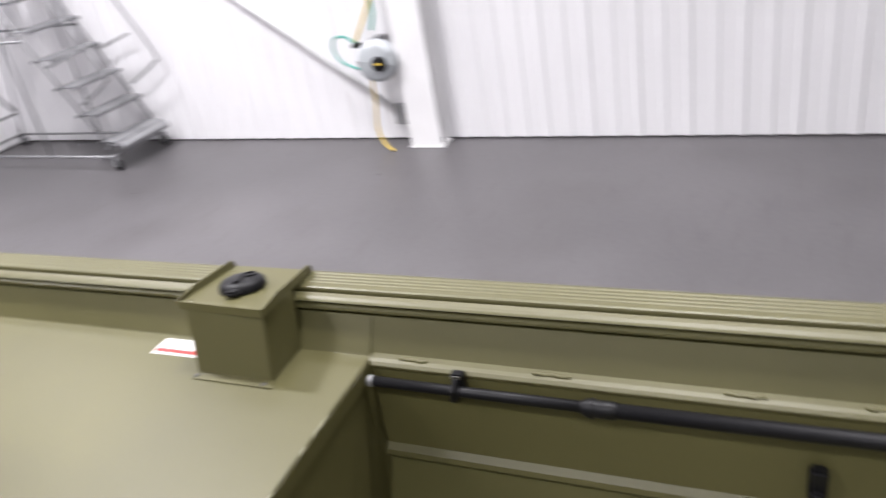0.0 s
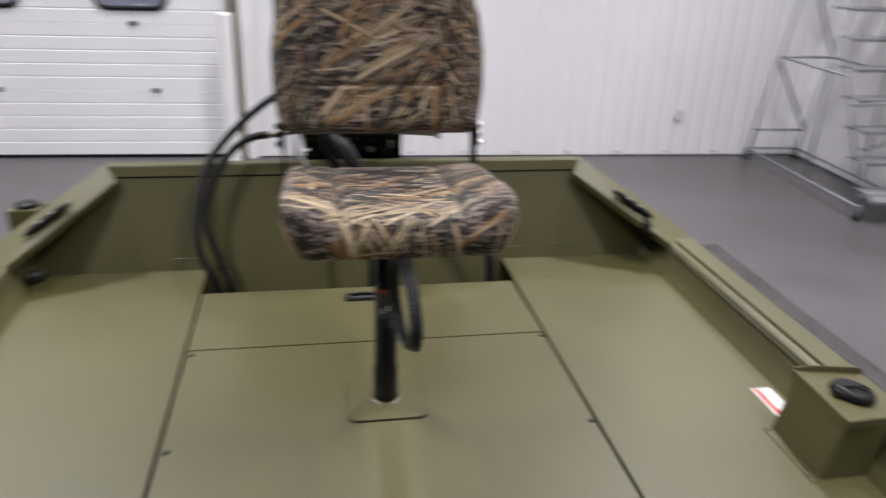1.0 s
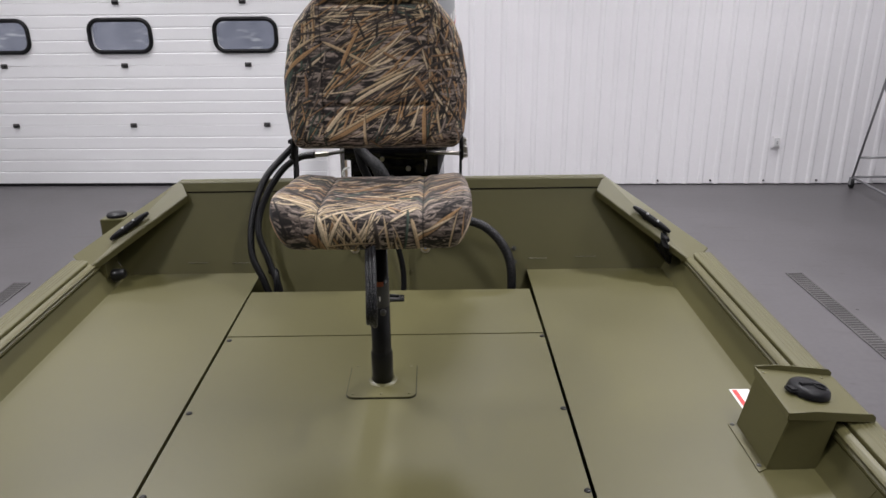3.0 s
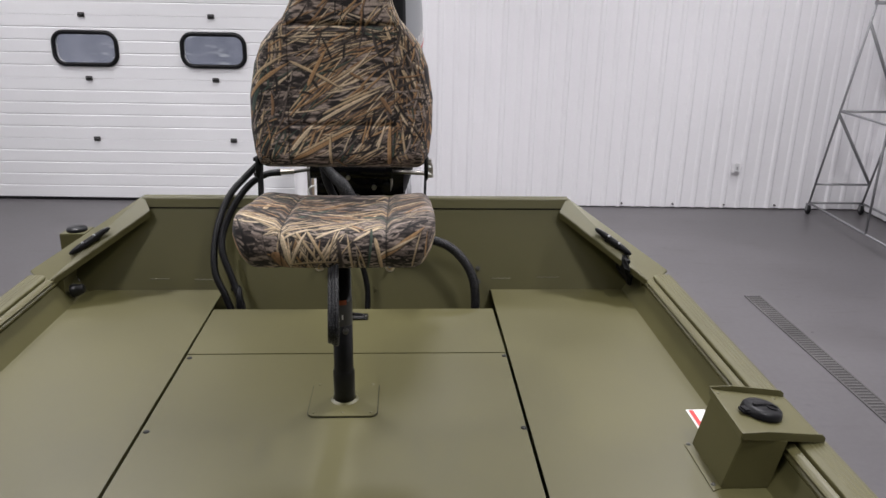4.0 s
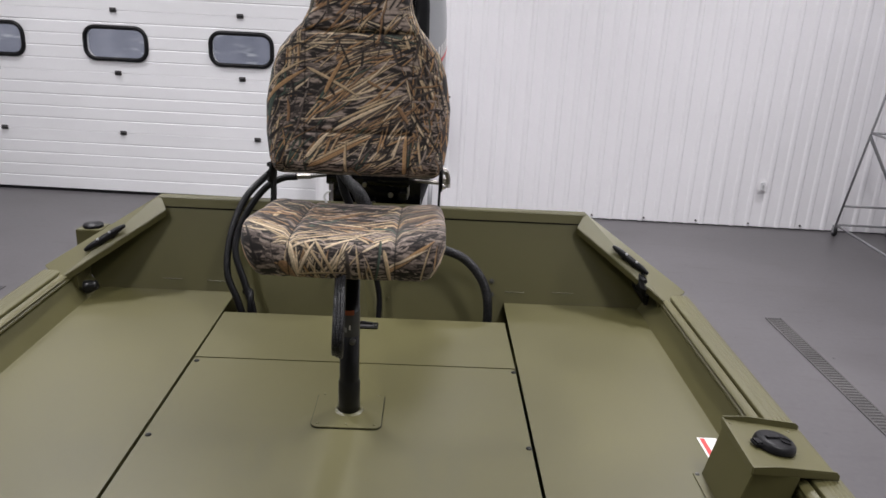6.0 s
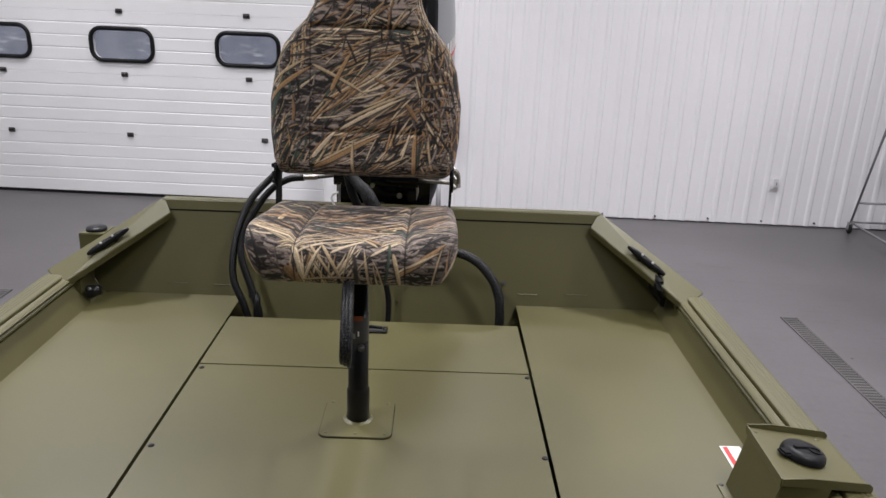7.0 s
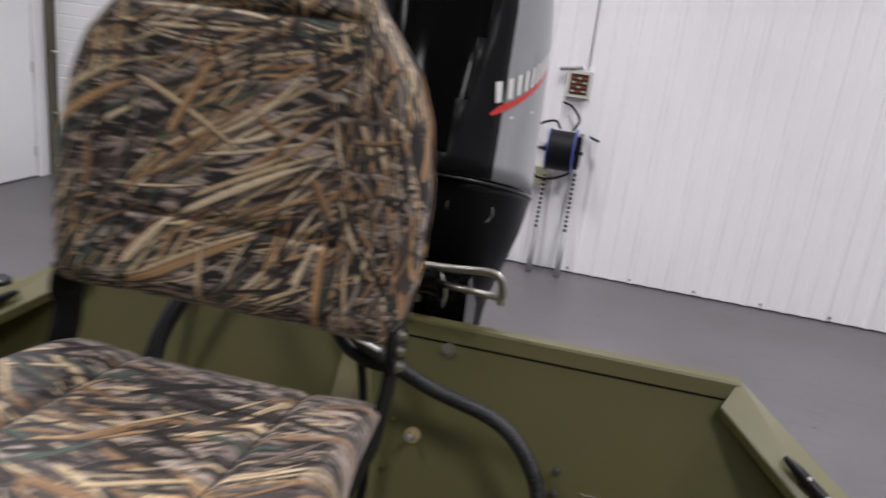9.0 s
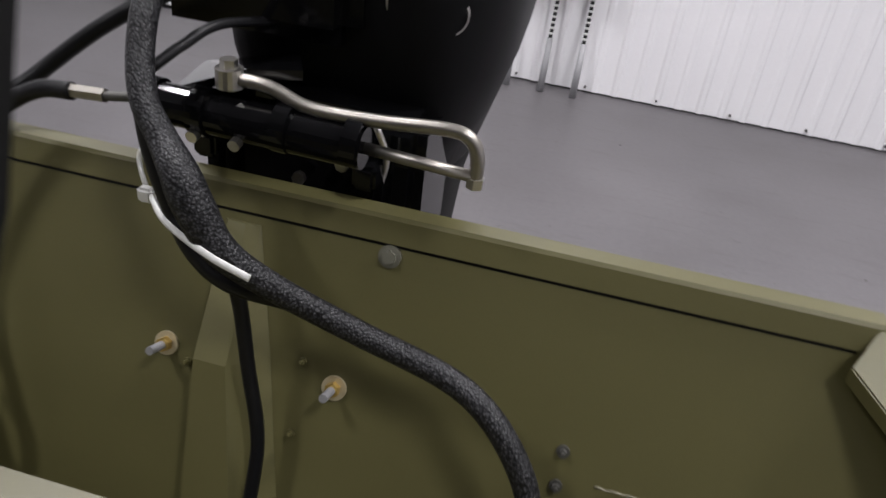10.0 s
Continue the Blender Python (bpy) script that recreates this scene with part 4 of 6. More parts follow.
        rgb = (m[j, i] * (1 - a) + m[j, i + 1] * a) * (1 - b) + (m[j + 1, i] * (1 - a) + m[j + 1, i + 1] * a) * b
        return np.concatenate([rgb, np.ones(rgb.shape[:-1] + (1,))], -1)


def back_print():
    p = Print(11, 0.30, -0.06, 0.62)
    p.bars(-0.30, 0.30, -0.06, 0.62, 900)
    p.bars(-0.22, -0.13, 0.22, 0.42, 170)
    p.bars(0.13, 0.23, 0.0, 0.17, 260)
    p.bars(-0.02, 0.13, 0.0, 0.09, 190)
    # broad rust and brown leaves behind, dark gaps between them
    for x, v, a in ((-0.09, 0.20, 42), (-0.10, 0.42, 40), (0.00, 0.10, 30), (-0.05, 0.30, 25)):
        p.fan(x, v, a, 11, 9, 0.17, 0.013, (6, 7, 1, 0, 7))
        p.fan(x, v, a, 9, 12, 0.20, 0.006, (0, 4, 1, 6, 2))
    # steep growth in the side panels
    for x, v, a, n in ((0.20, 0.18, 104, 26), (0.17, 0.30, 100, 22), (0.23, 0.24, 112, 14), (0.15, 0.16, 92, 9)):
        p.fan(x, v, a, 9, n, 0.13, 0.0065, (4, 6, 5, 7, 0, 2, 4))
    p.fan(-0.20, 0.02, 62, 9, 14, 0.13, 0.006, (8, 4, 0, 8, 6, 1))
    p.fan(-0.22, 0.10, 55, 14, 10, 0.12, 0.005, (0, 2, 4, 8))
    p.fan(-0.165, 0.26, 92, 7, 5, 0.12, 0.006, (4, 6))
    # reeds across the middle, rising to the viewer's right
    for x, v, a, n in ((-0.13, 0.02, 36, 16), (-0.06, 0.09, 27, 15), (-0.11, 0.14, 48, 14), (0.01, 0.12, 33, 10), (-0.10, 0.24, 24, 14), (-0.03, 0.20, 28, 12)):
        p.fan(x, v, a, 8, n, 0.16, 0.0048, (4, 6, 0, 5, 7, 2, 4, 8))
    for x, v, a, n in ((0.03, 0.02, 40, 10), (0.06, 0.06, 60, 9), (-0.02, 0.0, 52, 9), (-0.24, 0.28, 40, 10), (-0.21, 0.17, 30, 8), (0.14, 0.03, 80, 12), (0.20, 0.05, 98, 12), (-0.15, 0.38, 75, 9)):
        p.fan(x, v, a, 11, n, 0.12, 0.0055, (4, 0, 6, 2, 5, 0, 8))
    # a pale tangle lying level near the top, and the same growth again above it
    p.fan(-0.13, 0.325, 6, 8, 20, 0.20, 0.005, (4, 5, 5, 2, 0, 8))
    p.fan(0.13, 0.335, 170, 10, 16, 0.18, 0.0045, (5, 4, 0, 8, 4))
    for x, v, a in ((-0.12, 0.47, 30), (-0.02, 0.44, 22), (0.02, 0.53, 35)):
        p.fan(x, v, a, 9, 16, 0.17, 0.006, (4, 6, 0, 7, 5, 2))
    # thin tan reeds scattered over all of it
    for _ in range(80):
        x, v = p.rng.uniform(-0.23, 0.14), p.rng.uniform(-0.02, 0.50)
        p.fan(x, v, p.rng.normal(36, 16), 6, 1, 0.11, 0.0052, (4, 6, 7, 6, 4, 5), 0.03)
    for _ in range(60):
        x, v = p.rng.uniform(0.14, 0.25), p.rng.uniform(0.0, 0.40)
        p.fan(x, v, p.rng.normal(98, 16), 6, 1, 0.08, 0.008, (6, 4, 7, 4, 0, 2, 6, 0), 0.03)
    # bark and steep thin growth down both side panels and round their edges
    for s in (-1, 1):
        p.bars(min(s * 0.14, s * 0.29), max(s * 0.14, s * 0.29), -0.02, 0.26, 260)
        for _ in range(90):
            v = p.rng.uniform(-0.03, 0.46)
            p.fan(s * p.rng.uniform(0.145, 0.29), v, p.rng.normal(90 + s * 8, 17), 6, 1, 0.085, 0.0055, (4, 6, 5, 2, 3, 8, 0, 6, 4), 0.05)
    # broad dark and rusty leaves round the side edges
    for _ in range(90):
        s = p.rng.choice((-1, 1))
        p.fan(s * p.rng.uniform(0.242, 0.30), p.rng.uniform(-0.05, 0.46), p.rng.normal(90, 28), 6, 1, 0.12, 0.024, (6, 0, 7, 0, 1, 8, 0, 7), 0.08)
    # dark gaps between the reeds
    for _ in range(130):
        p.fan(p.rng.uniform(-0.26, 0.24), p.rng.uniform(-0.04, 0.48), p.rng.normal(48, 34), 6, 1, 0.075, 0.0065, (0, 1, 0, 7, 0), 0.06)
    # the boldest single blades
    for x0, v0, x1, v1, w, ink in ((-0.241, 0.175, -0.128, 0.264, 0.013, 6), (-0.245, 0.205, -0.135, 0.283, 0.008, 4), (-0.130, 0.266, 0.004, 0.197, 0.0085, 4),
                                   (-0.085, 0.205, -0.035, 0.300, 0.012, 6), (-0.064, 0.112, 0.098, 0.196, 0.010, 5), (-0.050, 0.135, 0.120, 0.212, 0.007, 4),
                                   (-0.127, 0.044, -0.070, 0.112, 0.013, 5), (-0.125, 0.014, 0.034, 0.100, 0.015, 6), (-0.115, 0.030, 0.060, 0.118, 0.006, 4),
                                   (-0.028, -0.01, -0.030, 0.090, 0.009, 4), (0.122, -0.01, 0.124, 0.125, 0.013, 6), (0.098, 0.180, 0.128, 0.135, 0.012, 7)):
        p.blade(x0, v0, x1, v1, 0.75 * w, ink, 0.02)
    for s in (-1, 1):
        p.line([(s * 0.134, -0.06), (s * 0.134, 0.30), (s * 0.138, 0.62)], 0.0014, 0.5)
    p.line([(-0.134, 0.355), (0.138, 0.355)], 0.0012, 0.35)
    p.line([(-0.134, 0.108), (0.138, 0.108)], 0.0012, 0.3)
    return p


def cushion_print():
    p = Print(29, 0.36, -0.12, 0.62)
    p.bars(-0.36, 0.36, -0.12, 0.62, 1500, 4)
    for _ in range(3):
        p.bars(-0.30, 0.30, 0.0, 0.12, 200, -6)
    # long level streaks over the top; the extra dark inks stand in for shade
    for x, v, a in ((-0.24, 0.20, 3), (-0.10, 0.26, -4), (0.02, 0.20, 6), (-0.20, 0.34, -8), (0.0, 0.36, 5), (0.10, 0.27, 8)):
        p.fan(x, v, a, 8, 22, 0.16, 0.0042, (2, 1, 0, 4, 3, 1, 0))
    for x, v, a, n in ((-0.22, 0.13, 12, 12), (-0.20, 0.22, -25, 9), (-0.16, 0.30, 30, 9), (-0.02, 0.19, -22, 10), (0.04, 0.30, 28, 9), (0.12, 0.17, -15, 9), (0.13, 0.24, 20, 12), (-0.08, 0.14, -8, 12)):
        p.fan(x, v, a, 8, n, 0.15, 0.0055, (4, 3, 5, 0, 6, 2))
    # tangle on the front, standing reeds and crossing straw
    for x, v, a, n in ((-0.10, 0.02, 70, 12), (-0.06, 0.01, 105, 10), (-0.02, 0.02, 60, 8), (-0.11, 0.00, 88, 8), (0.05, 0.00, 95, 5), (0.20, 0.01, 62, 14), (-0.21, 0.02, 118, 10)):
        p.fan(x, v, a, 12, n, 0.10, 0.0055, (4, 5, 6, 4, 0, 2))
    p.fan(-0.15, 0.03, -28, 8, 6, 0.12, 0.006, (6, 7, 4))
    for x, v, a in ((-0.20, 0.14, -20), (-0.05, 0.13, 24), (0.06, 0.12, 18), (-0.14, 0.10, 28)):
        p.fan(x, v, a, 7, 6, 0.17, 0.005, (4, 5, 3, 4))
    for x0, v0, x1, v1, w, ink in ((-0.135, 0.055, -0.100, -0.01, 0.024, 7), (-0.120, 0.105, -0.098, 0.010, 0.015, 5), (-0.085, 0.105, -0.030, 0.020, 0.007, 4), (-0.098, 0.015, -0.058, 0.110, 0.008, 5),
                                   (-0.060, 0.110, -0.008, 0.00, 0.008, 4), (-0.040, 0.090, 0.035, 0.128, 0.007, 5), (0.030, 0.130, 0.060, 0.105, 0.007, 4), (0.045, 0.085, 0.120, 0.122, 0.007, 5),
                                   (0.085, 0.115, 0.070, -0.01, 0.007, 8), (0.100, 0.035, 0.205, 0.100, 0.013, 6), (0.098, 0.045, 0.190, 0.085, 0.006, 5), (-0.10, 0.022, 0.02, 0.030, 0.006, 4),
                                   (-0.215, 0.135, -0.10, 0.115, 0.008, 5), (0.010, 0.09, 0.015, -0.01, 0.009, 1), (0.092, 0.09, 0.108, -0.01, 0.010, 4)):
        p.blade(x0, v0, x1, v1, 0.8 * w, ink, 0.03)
    # bolder growth lying over the top, its inks darkened likewise to imitate shade
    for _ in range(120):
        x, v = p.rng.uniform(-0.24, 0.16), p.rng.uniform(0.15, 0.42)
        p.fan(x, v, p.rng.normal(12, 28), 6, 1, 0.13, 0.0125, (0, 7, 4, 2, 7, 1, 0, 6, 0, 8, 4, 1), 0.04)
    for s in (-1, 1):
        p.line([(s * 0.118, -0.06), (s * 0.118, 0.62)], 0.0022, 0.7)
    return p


def printed(name, grids, sheet, parent, label):
    """One mesh of camouflage cloth from grids of places and print coordinates."""
    co, ink, quads, base = [], [], [], 0
    for P, x, v in grids:
        h, w = x.shape
        k = base + np.arange(h * w).reshape(h, w)
        quads.append(np.stack([k[:-1, :-1], k[:-1, 1:], k[1:, 1:], k[1:, :-1]], -1).reshape(-1, 4))
        co.append(P.reshape(-1, 3))
        ink.append(sheet.at(x, v).reshape(-1, 4))
        base += h * w
    co, ink, quads = np.concatenate(co), np.concatenate(ink), np.concatenate(quads)
    me = bpy.data.meshes.new(name)
    me.vertices.add(len(co))
    me.vertices.foreach_set("co", co.ravel())
    me.loops.add(quads.size)
    me.loops.foreach_set("vertex_index", quads.ravel().astype(np.int32))
    me.polygons.add(len(quads))
    me.polygons.foreach_set("loop_start", np.arange(0, quads.size, 4, dtype=np.int32))
    me.polygons.foreach_set("use_smooth", np.ones(len(quads), dtype=bool))
    me.update(calc_edges=True)
    me.validate()
    me.color_attributes.new("print", "FLOAT_COLOR", "POINT").data.foreach_set("color", ink.ravel().astype(np.float32))
    me.materials.append(CAMO)
    ob = new(name, me)
    ob.parent = parent
    ob["label"] = label
    return ob


# ---------------------------------------------------------------- pedestal seat
seat = thing("pedestal_seat", "high-backed seat in reed camouflage vinyl on a black pedestal", "seat")
bm = bmesh.new()
slab(bm, [(x, y, 0.0002) for x, y in rounded(0.178, 0.178, 0.02)], (0, 0, 0.0045))
bp_ = part("base_plate", bm, OLIVE, seat, "olive-green painted base plate")
# Dark rim round the plate, drawn in place of its contact shadow.
bm = bmesh.new()
slab(bm, [(x, y, 0.0001) for x, y in rounded(0.1815, 0.1815, 0.0215)], (0, 0, 0.0016))
part("shadow_rim", bm, RUBBER, bp_, "thin dark rim in place of contact shadow")
for x in (-0.073, 0, 0.073):
    for y in (-0.073, 0.073):
        bm = bmesh.new()
        lathe(bm, [(0, 0.0025), (0.004, 0.002), (0.005, 0)], pose(x, y, 0.0037), 10)
        part("screw", bm, OLIVE, bp_, "", True)
bm = bmesh.new()
lathe(bm, [(0.040, 0.0037), (0.036, 0.006), (0.030, 0.008)], Matrix(), 24)
part("socket_ring", bm, OLIVE, seat, "", True)
bm = bmesh.new()
lathe(bm, [(0.024, 0.004), (0.0285, 0.010), (0.0285, 0.090), (0.0262, 0.094), (0.0255, 0.096), (0.0255, 0.30), (0.0245, 0.30), (0.0245, 0.435), (0, 0.435)], Matrix(), 32)
pd = part("pedestal", bm, BLACK, seat, "black tubular pedestal", True)
bm = bmesh.new()
lathe(bm, [(0.0258, 0.225), (0.0260, 0.226), (0.0260, 0.290), (0.0258, 0.291)], Matrix(), 32)
part("rating_label", bm, mat("label_grey", (0.05, 0.05, 0.055), 0.35), pd, "dark printed label", True)
for z, a0, a1, mm in ((0.285, -150, -60, mat("orange_print", (0.25, 0.05, 0.02), 0.4, bump=0)), (0.238, -125, -100, mat("grey_print", (0.25, 0.25, 0.25), 0.5)), (0.245, -88, -80, bpy.data.materials["white_label"])):
    bm = bmesh.new()
    n = 8
    vs = []
    for k in range(n + 1):
        a = radians(a0 + (a1 - a0) * k / n)
        vs.append((bm.verts.new((0.0264 * math.cos(a), 0.0264 * math.sin(a), z)), bm.verts.new((0.0264 * math.cos(a), 0.0264 * math.sin(a), z + 0.013))))
    for A, B in zip(vs, vs[1:]):
        bm.faces.new((A[0], B[0], B[1], A[1]))
    part("print", bm, mm, pd)
bm = bmesh.new()
lathe(bm, [(0, 0), (0.008, 0), (0.008, 0.01), (0.0, 0.012)], pose(0.01, -0.024, 0.215, 90, 0, 0), 12)
part("pin", bm, DULL, pd, "", True)
part("swivel_plate", boxed(-0.09, -0.10, 0.436, 0.09, 0.09, 0.456, 0.004), BLACK, seat)
part("seat_pan", boxed(-0.185, -0.195, 0.4565, 0.185, 0.15, 0.468, 0.004), BLACK, seat)


def cushion():
    """Lower cushion: a soft block, wider above, with raised side bolsters and two seams."""
    pts = spline([(0, -0.226, 0.463), (0, -0.238, 0.468), (0, -0.250, 0.492), (0, -0.251, 0.520), (0, -0.240, 0.546), (0, -0.214, 0.560), (0, -0.16, 0.562), (0, -0.06, 0.556), (0, 0.04, 0.548), (0, 0.10, 0.542), (0, 0.135, 0.530), (0, 0.150, 0.500), (0, 0.148, 0.464)], 8)
    path = np.array([p[1:] for p in pts])
    run = np.concatenate([[0], np.cumsum(np.hypot(*np.diff(path, axis=0).T))])
    v = np.linspace(0, run[-1], int(run[-1] / PRINT))
    py, pz = np.interp(v, run, path[:, 0]), np.interp(v, run, path[:, 1])
    h = np.clip((pz - 0.462) / 0.10, 0, 1)
    wide = 0.201 + 0.028 * np.clip(h * 1.45, 0, 1) ** 0.8 - 0.012 * np.clip((py - 0.02) / 0.13, 0, 1)
    top = np.clip((h - 0.45) / 0.55, 0, 1)
    cy, cz, rad = -0.05, 0.512, 0.034
    rows = []
    q = np.linspace(-1, 1, int(0.46 / PRINT))
    for k in q:
        over = np.clip((np.abs(k) * wide - (wide - rad)) / rad, 0, 1)
        inset = rad * (1 - np.sqrt(np.maximum(0, 1 - over ** 2)))
        x = k * wide
        b = np.minimum(1, np.abs(x) / 0.21)
        seam = np.exp(-((np.abs(x) - 0.118) / 0.009) ** 2)
        z = pz + top * (0.026 * b ** 2 - 0.010 - 0.010 * np.clip(py + 0.1, 0, 1) * 4 * b - 0.010 * seam)
        y = py + (1 - top) * 0.006 * seam * (py < -0.2)
        y = y - 0.006 * (1 - (np.abs(x) / 0.23) ** 2) * (py < -0.15)
        # rounded ends: the section draws in towards its middle
        dy, dz = y - cy, z - cz
        n = np.hypot(dy, dz) + 1e-6
        rows.append((np.stack([x, y - dy / n * inset, z - dz / n * np.minimum(inset, np.abs(dz) + 0.006)], -1), x, v))
    P, X, V = (np.stack([row[i] for row in rows]) for i in range(3))
    P[..., 0] = P[..., 0] * 0.955 + 0.008
    grids = [(P, X, V)]
    for e, sgn in ((0, -1), (-1, 1)):
        ring = P[e]
        steps = np.linspace(0, 1, 34)[:, None]
        mid = np.array([0, -0.05, 0.508])
        mid[0] = sgn * 0.212 + 0.008
        cap = ring[None] + (mid - ring)[None] * steps[..., None]
        cap[..., 0] = ring[None, :, 0] + sgn * 0.003 * np.sin(steps * math.pi / 2)
        grids.append((cap, sgn * (np.abs(X[e])[None] + steps * 0.05), np.repeat(V[e][None], 34, 0)))
    base = np.stack([P[:, 0], P[:, -1]], 1)
    grids.append((base, np.stack([X[:, 0]] * 2, 1), np.zeros((len(q), 2))))
    return grids


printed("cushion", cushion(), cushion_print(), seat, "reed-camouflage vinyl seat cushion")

BACK = [(0.0, 0.196), (0.012, 0.214), (0.04, 0.226), (0.10, 0.234), (0.18, 0.235), (0.26, 0.222), (0.31, 0.203), (0.345, 0.176), (0.375, 0.150), (0.41, 0.134), (0.46, 0.124), (0.50, 0.116), (0.525, 0.10), (0.535, 0.07)]


def back_half(s):
    for (a, wa), (b, wb) in zip(BACK, BACK[1:]):
        if a <= s <= b:
            t = (s - a) / (b - a)
            return wa + (wb - wa) * t
    return BACK[-1][1]


BACK_M = pose(0, 0.166, 0.597, -9, 0, 0)


def back_shell(front, rear, inset):
    """Thin moulded shell that follows the outline of the backrest."""
    bm = bmesh.new()
    n, m = 56, 44
    F, R = [], []
    for j in range(m + 1):
        s = 0.535 * (0.5 - 0.5 * math.cos(math.pi * j / m))
        hw = back_half(s) * 1.04 - inset
        fr, rr = [], []
        for i in range(n + 1):
            q = math.sin(math.pi * (i / n - 0.5))
            x = q * hw
            ed = min(1.0, (hw - abs(x)) / 0.045, s / 0.04, (0.535 - s) / 0.04)
            soft = math.sqrt(max(0.0, 1 - (1 - max(0, ed)) ** 2))
            y = front * soft
            fr.append(bm.verts.new(BACK_M @ Vector((x, y, s))))
            rr.append(bm.verts.new(BACK_M @ Vector((x, rear * soft, s))) if 0 < i < n and 0 < j < m else fr[-1])
        F.append(fr)
        R.append(rr)
    for G in (F, R):
        for A, B in zip(G, G[1:]):
            for i in range(n):
                q = []
                for v in (A[i], A[i + 1], B[i + 1], B[i]):
                    if v not in q:
                        q.append(v)
                if len(q) > 2 and not bm.faces.get(q):
                    bm.faces.new(q)
    return bm


def back_cloth():
    """Front of the backrest, cut finely enough to carry the print, and its plain rear."""
    grids = []
    for cols, lines, rear in ((int(0.49 / PRINT), int(0.56 / PRINT), False), (60, 60, True)):
        s = 0.535 * (0.5 - 0.5 * np.cos(np.pi * (0.06 + 0.88 * np.linspace(0, 1, lines))))
        s = (s - s[0]) / (s[-1] - s[0]) * 0.535
        hw = np.interp(s, [p[0] for p in BACK], [p[1] for p in BACK])[:, None] * 1.04
        q = np.sin(np.pi / 2 * np.linspace(-1, 1, cols) * 0.9) / math.sin(np.pi / 2 * 0.9)
        x = hw * q[None]
        S = np.repeat(s[:, None], cols, 1)
        ed = np.clip(np.minimum(np.minimum((hw - np.abs(x)) / 0.045, S / 0.04), (0.535 - S) / 0.04), 0, 1)
        soft = np.sqrt(np.maximum(0, 1 - (1 - ed) ** 2))
        if rear:
            y = 0.004 * soft
        else:
            seam = np.exp(-((np.abs(x) - 0.136) / 0.008) ** 2)
            y = -0.048 * soft + soft * (0.012 * np.cos(x / 0.235 * math.pi / 2) - 0.022 * np.exp(-((np.abs(x) - 0.185) / 0.05) ** 2))
            y += soft * 0.007 * (seam + (np.abs(x) < 0.136) * (np.exp(-((S - 0.355) / 0.007) ** 2) + 0.6 * np.exp(-((S - 0.108) / 0.007) ** 2)))
        X = x * (1 - 0.085 * (1 - soft) ** 1.5)
        m = np.array(BACK_M)
        fold = 0.05 * (1 - soft)      # the cloth goes on round the edges
        side = (hw - np.abs(x)) < np.minimum(S, 0.535 - S)
        px = x + np.sign(x) * fold * side
        pv = S + np.where(S < 0.27, -1, 1) * fold * ~side
        grids.append((np.stack([X, y, S], -1) @ m[:3, :3].T + m[:3, 3], px, pv))
    return grids


br = printed("backrest", back_cloth(), back_print(), seat, "reed-camouflage vinyl backrest")
part("back_shell", back_shell(0.0, 0.026, 0.030), PLASTIC, br, "black moulded back shell", True)
# stitched emblem outline near the top
bm = bmesh.new()
pts = [BACK_M @ Vector((x - 0.012, -0.0585, 0.372 + z)) for x, z in ((0, 0), (0, 0.035), (0.008, 0.045), (0.018, 0.040), (0.018, 0.012), (0.012, 0.0), (0.018, -0.012), (0.035, -0.010))]
sweep(bm, pts, 0.0014, 6)
part("emblem", bm, BLACK, br, "black stitched emblem outline")
for s in (-1, 1):
    bm = bmesh.new()
    pts = [(s * 0.205, 0.045, 0.482), (s * 0.211, 0.110, 0.502), (s * 0.213, 0.138, 0.548), (s * 0.214, 0.152, 0.600), (s * 0.213, 0.178, 0.645), (s * 0.211, 0.208, 0.695), (s * 0.209, 0.228, 0.750), (s * 0.207, 0.236, 0.785)]
    rings = []
    for k, p in enumerate(pts):
        p = Vector(p)
        d = (Vector(pts[min(k + 1, len(pts) - 1)]) - Vector(pts[max(k - 1, 0)])).normalized()
        w = Vector((0, d.z, -d.y)).normalized() * (0.025 if k < 3 else 0.019)
        rings.append([bm.verts.new(p + w + Vector((s * 0.003, 0, 0))), bm.verts.new(p - w + Vector((s * 0.003, 0, 0))), bm.verts.new(p - w - Vector((s * 0.003, 0, 0))), bm.verts.new(p + w - Vector((s * 0.003, 0, 0)))])
    for A, B in zip(rings, rings[1:]):
        for k in range(4):
            bm.faces.new((A[k], A[(k + 1) % 4], B[(k + 1) % 4], B[k]))
    bm.faces.new(rings[0])
    bm.faces.new(rings[-1])
    h = part("hinge_arm", bm, MATTE, seat, "black steel hinge arm")
    for p in ((0.140, 0.582), (0.139, 0.602), (0.138, 0.622)):
        b2 = bmesh.new()
        cyl(b2, (s * 0.2205, *p), (s * 0.2235, *p), 0.0075, seg=14)
        cyl(b2, (s * 0.2235, *p), (s * 0.2285, *p), 0.0058, 0.0048, 6)
        part("bolt", b2, STEEL if s > 0 else MATTE, h)
    b2 = bmesh.new()
    lathe(b2, [(0, -0.006), (0.030, -0.005), (0.034, 0), (0.031, 0.004), (0, 0.0045)], pose(s * 0.2160, 0.148, 0.600, 0, s * 90, 0), 28)
    part("hinge_cover", b2, MATTE, h, "black hinge cover", True)
# bottom cord and cable coil under the front of the cushion
coil = thing("cable_coil", "coil of black cable hanging under the seat", "cable")
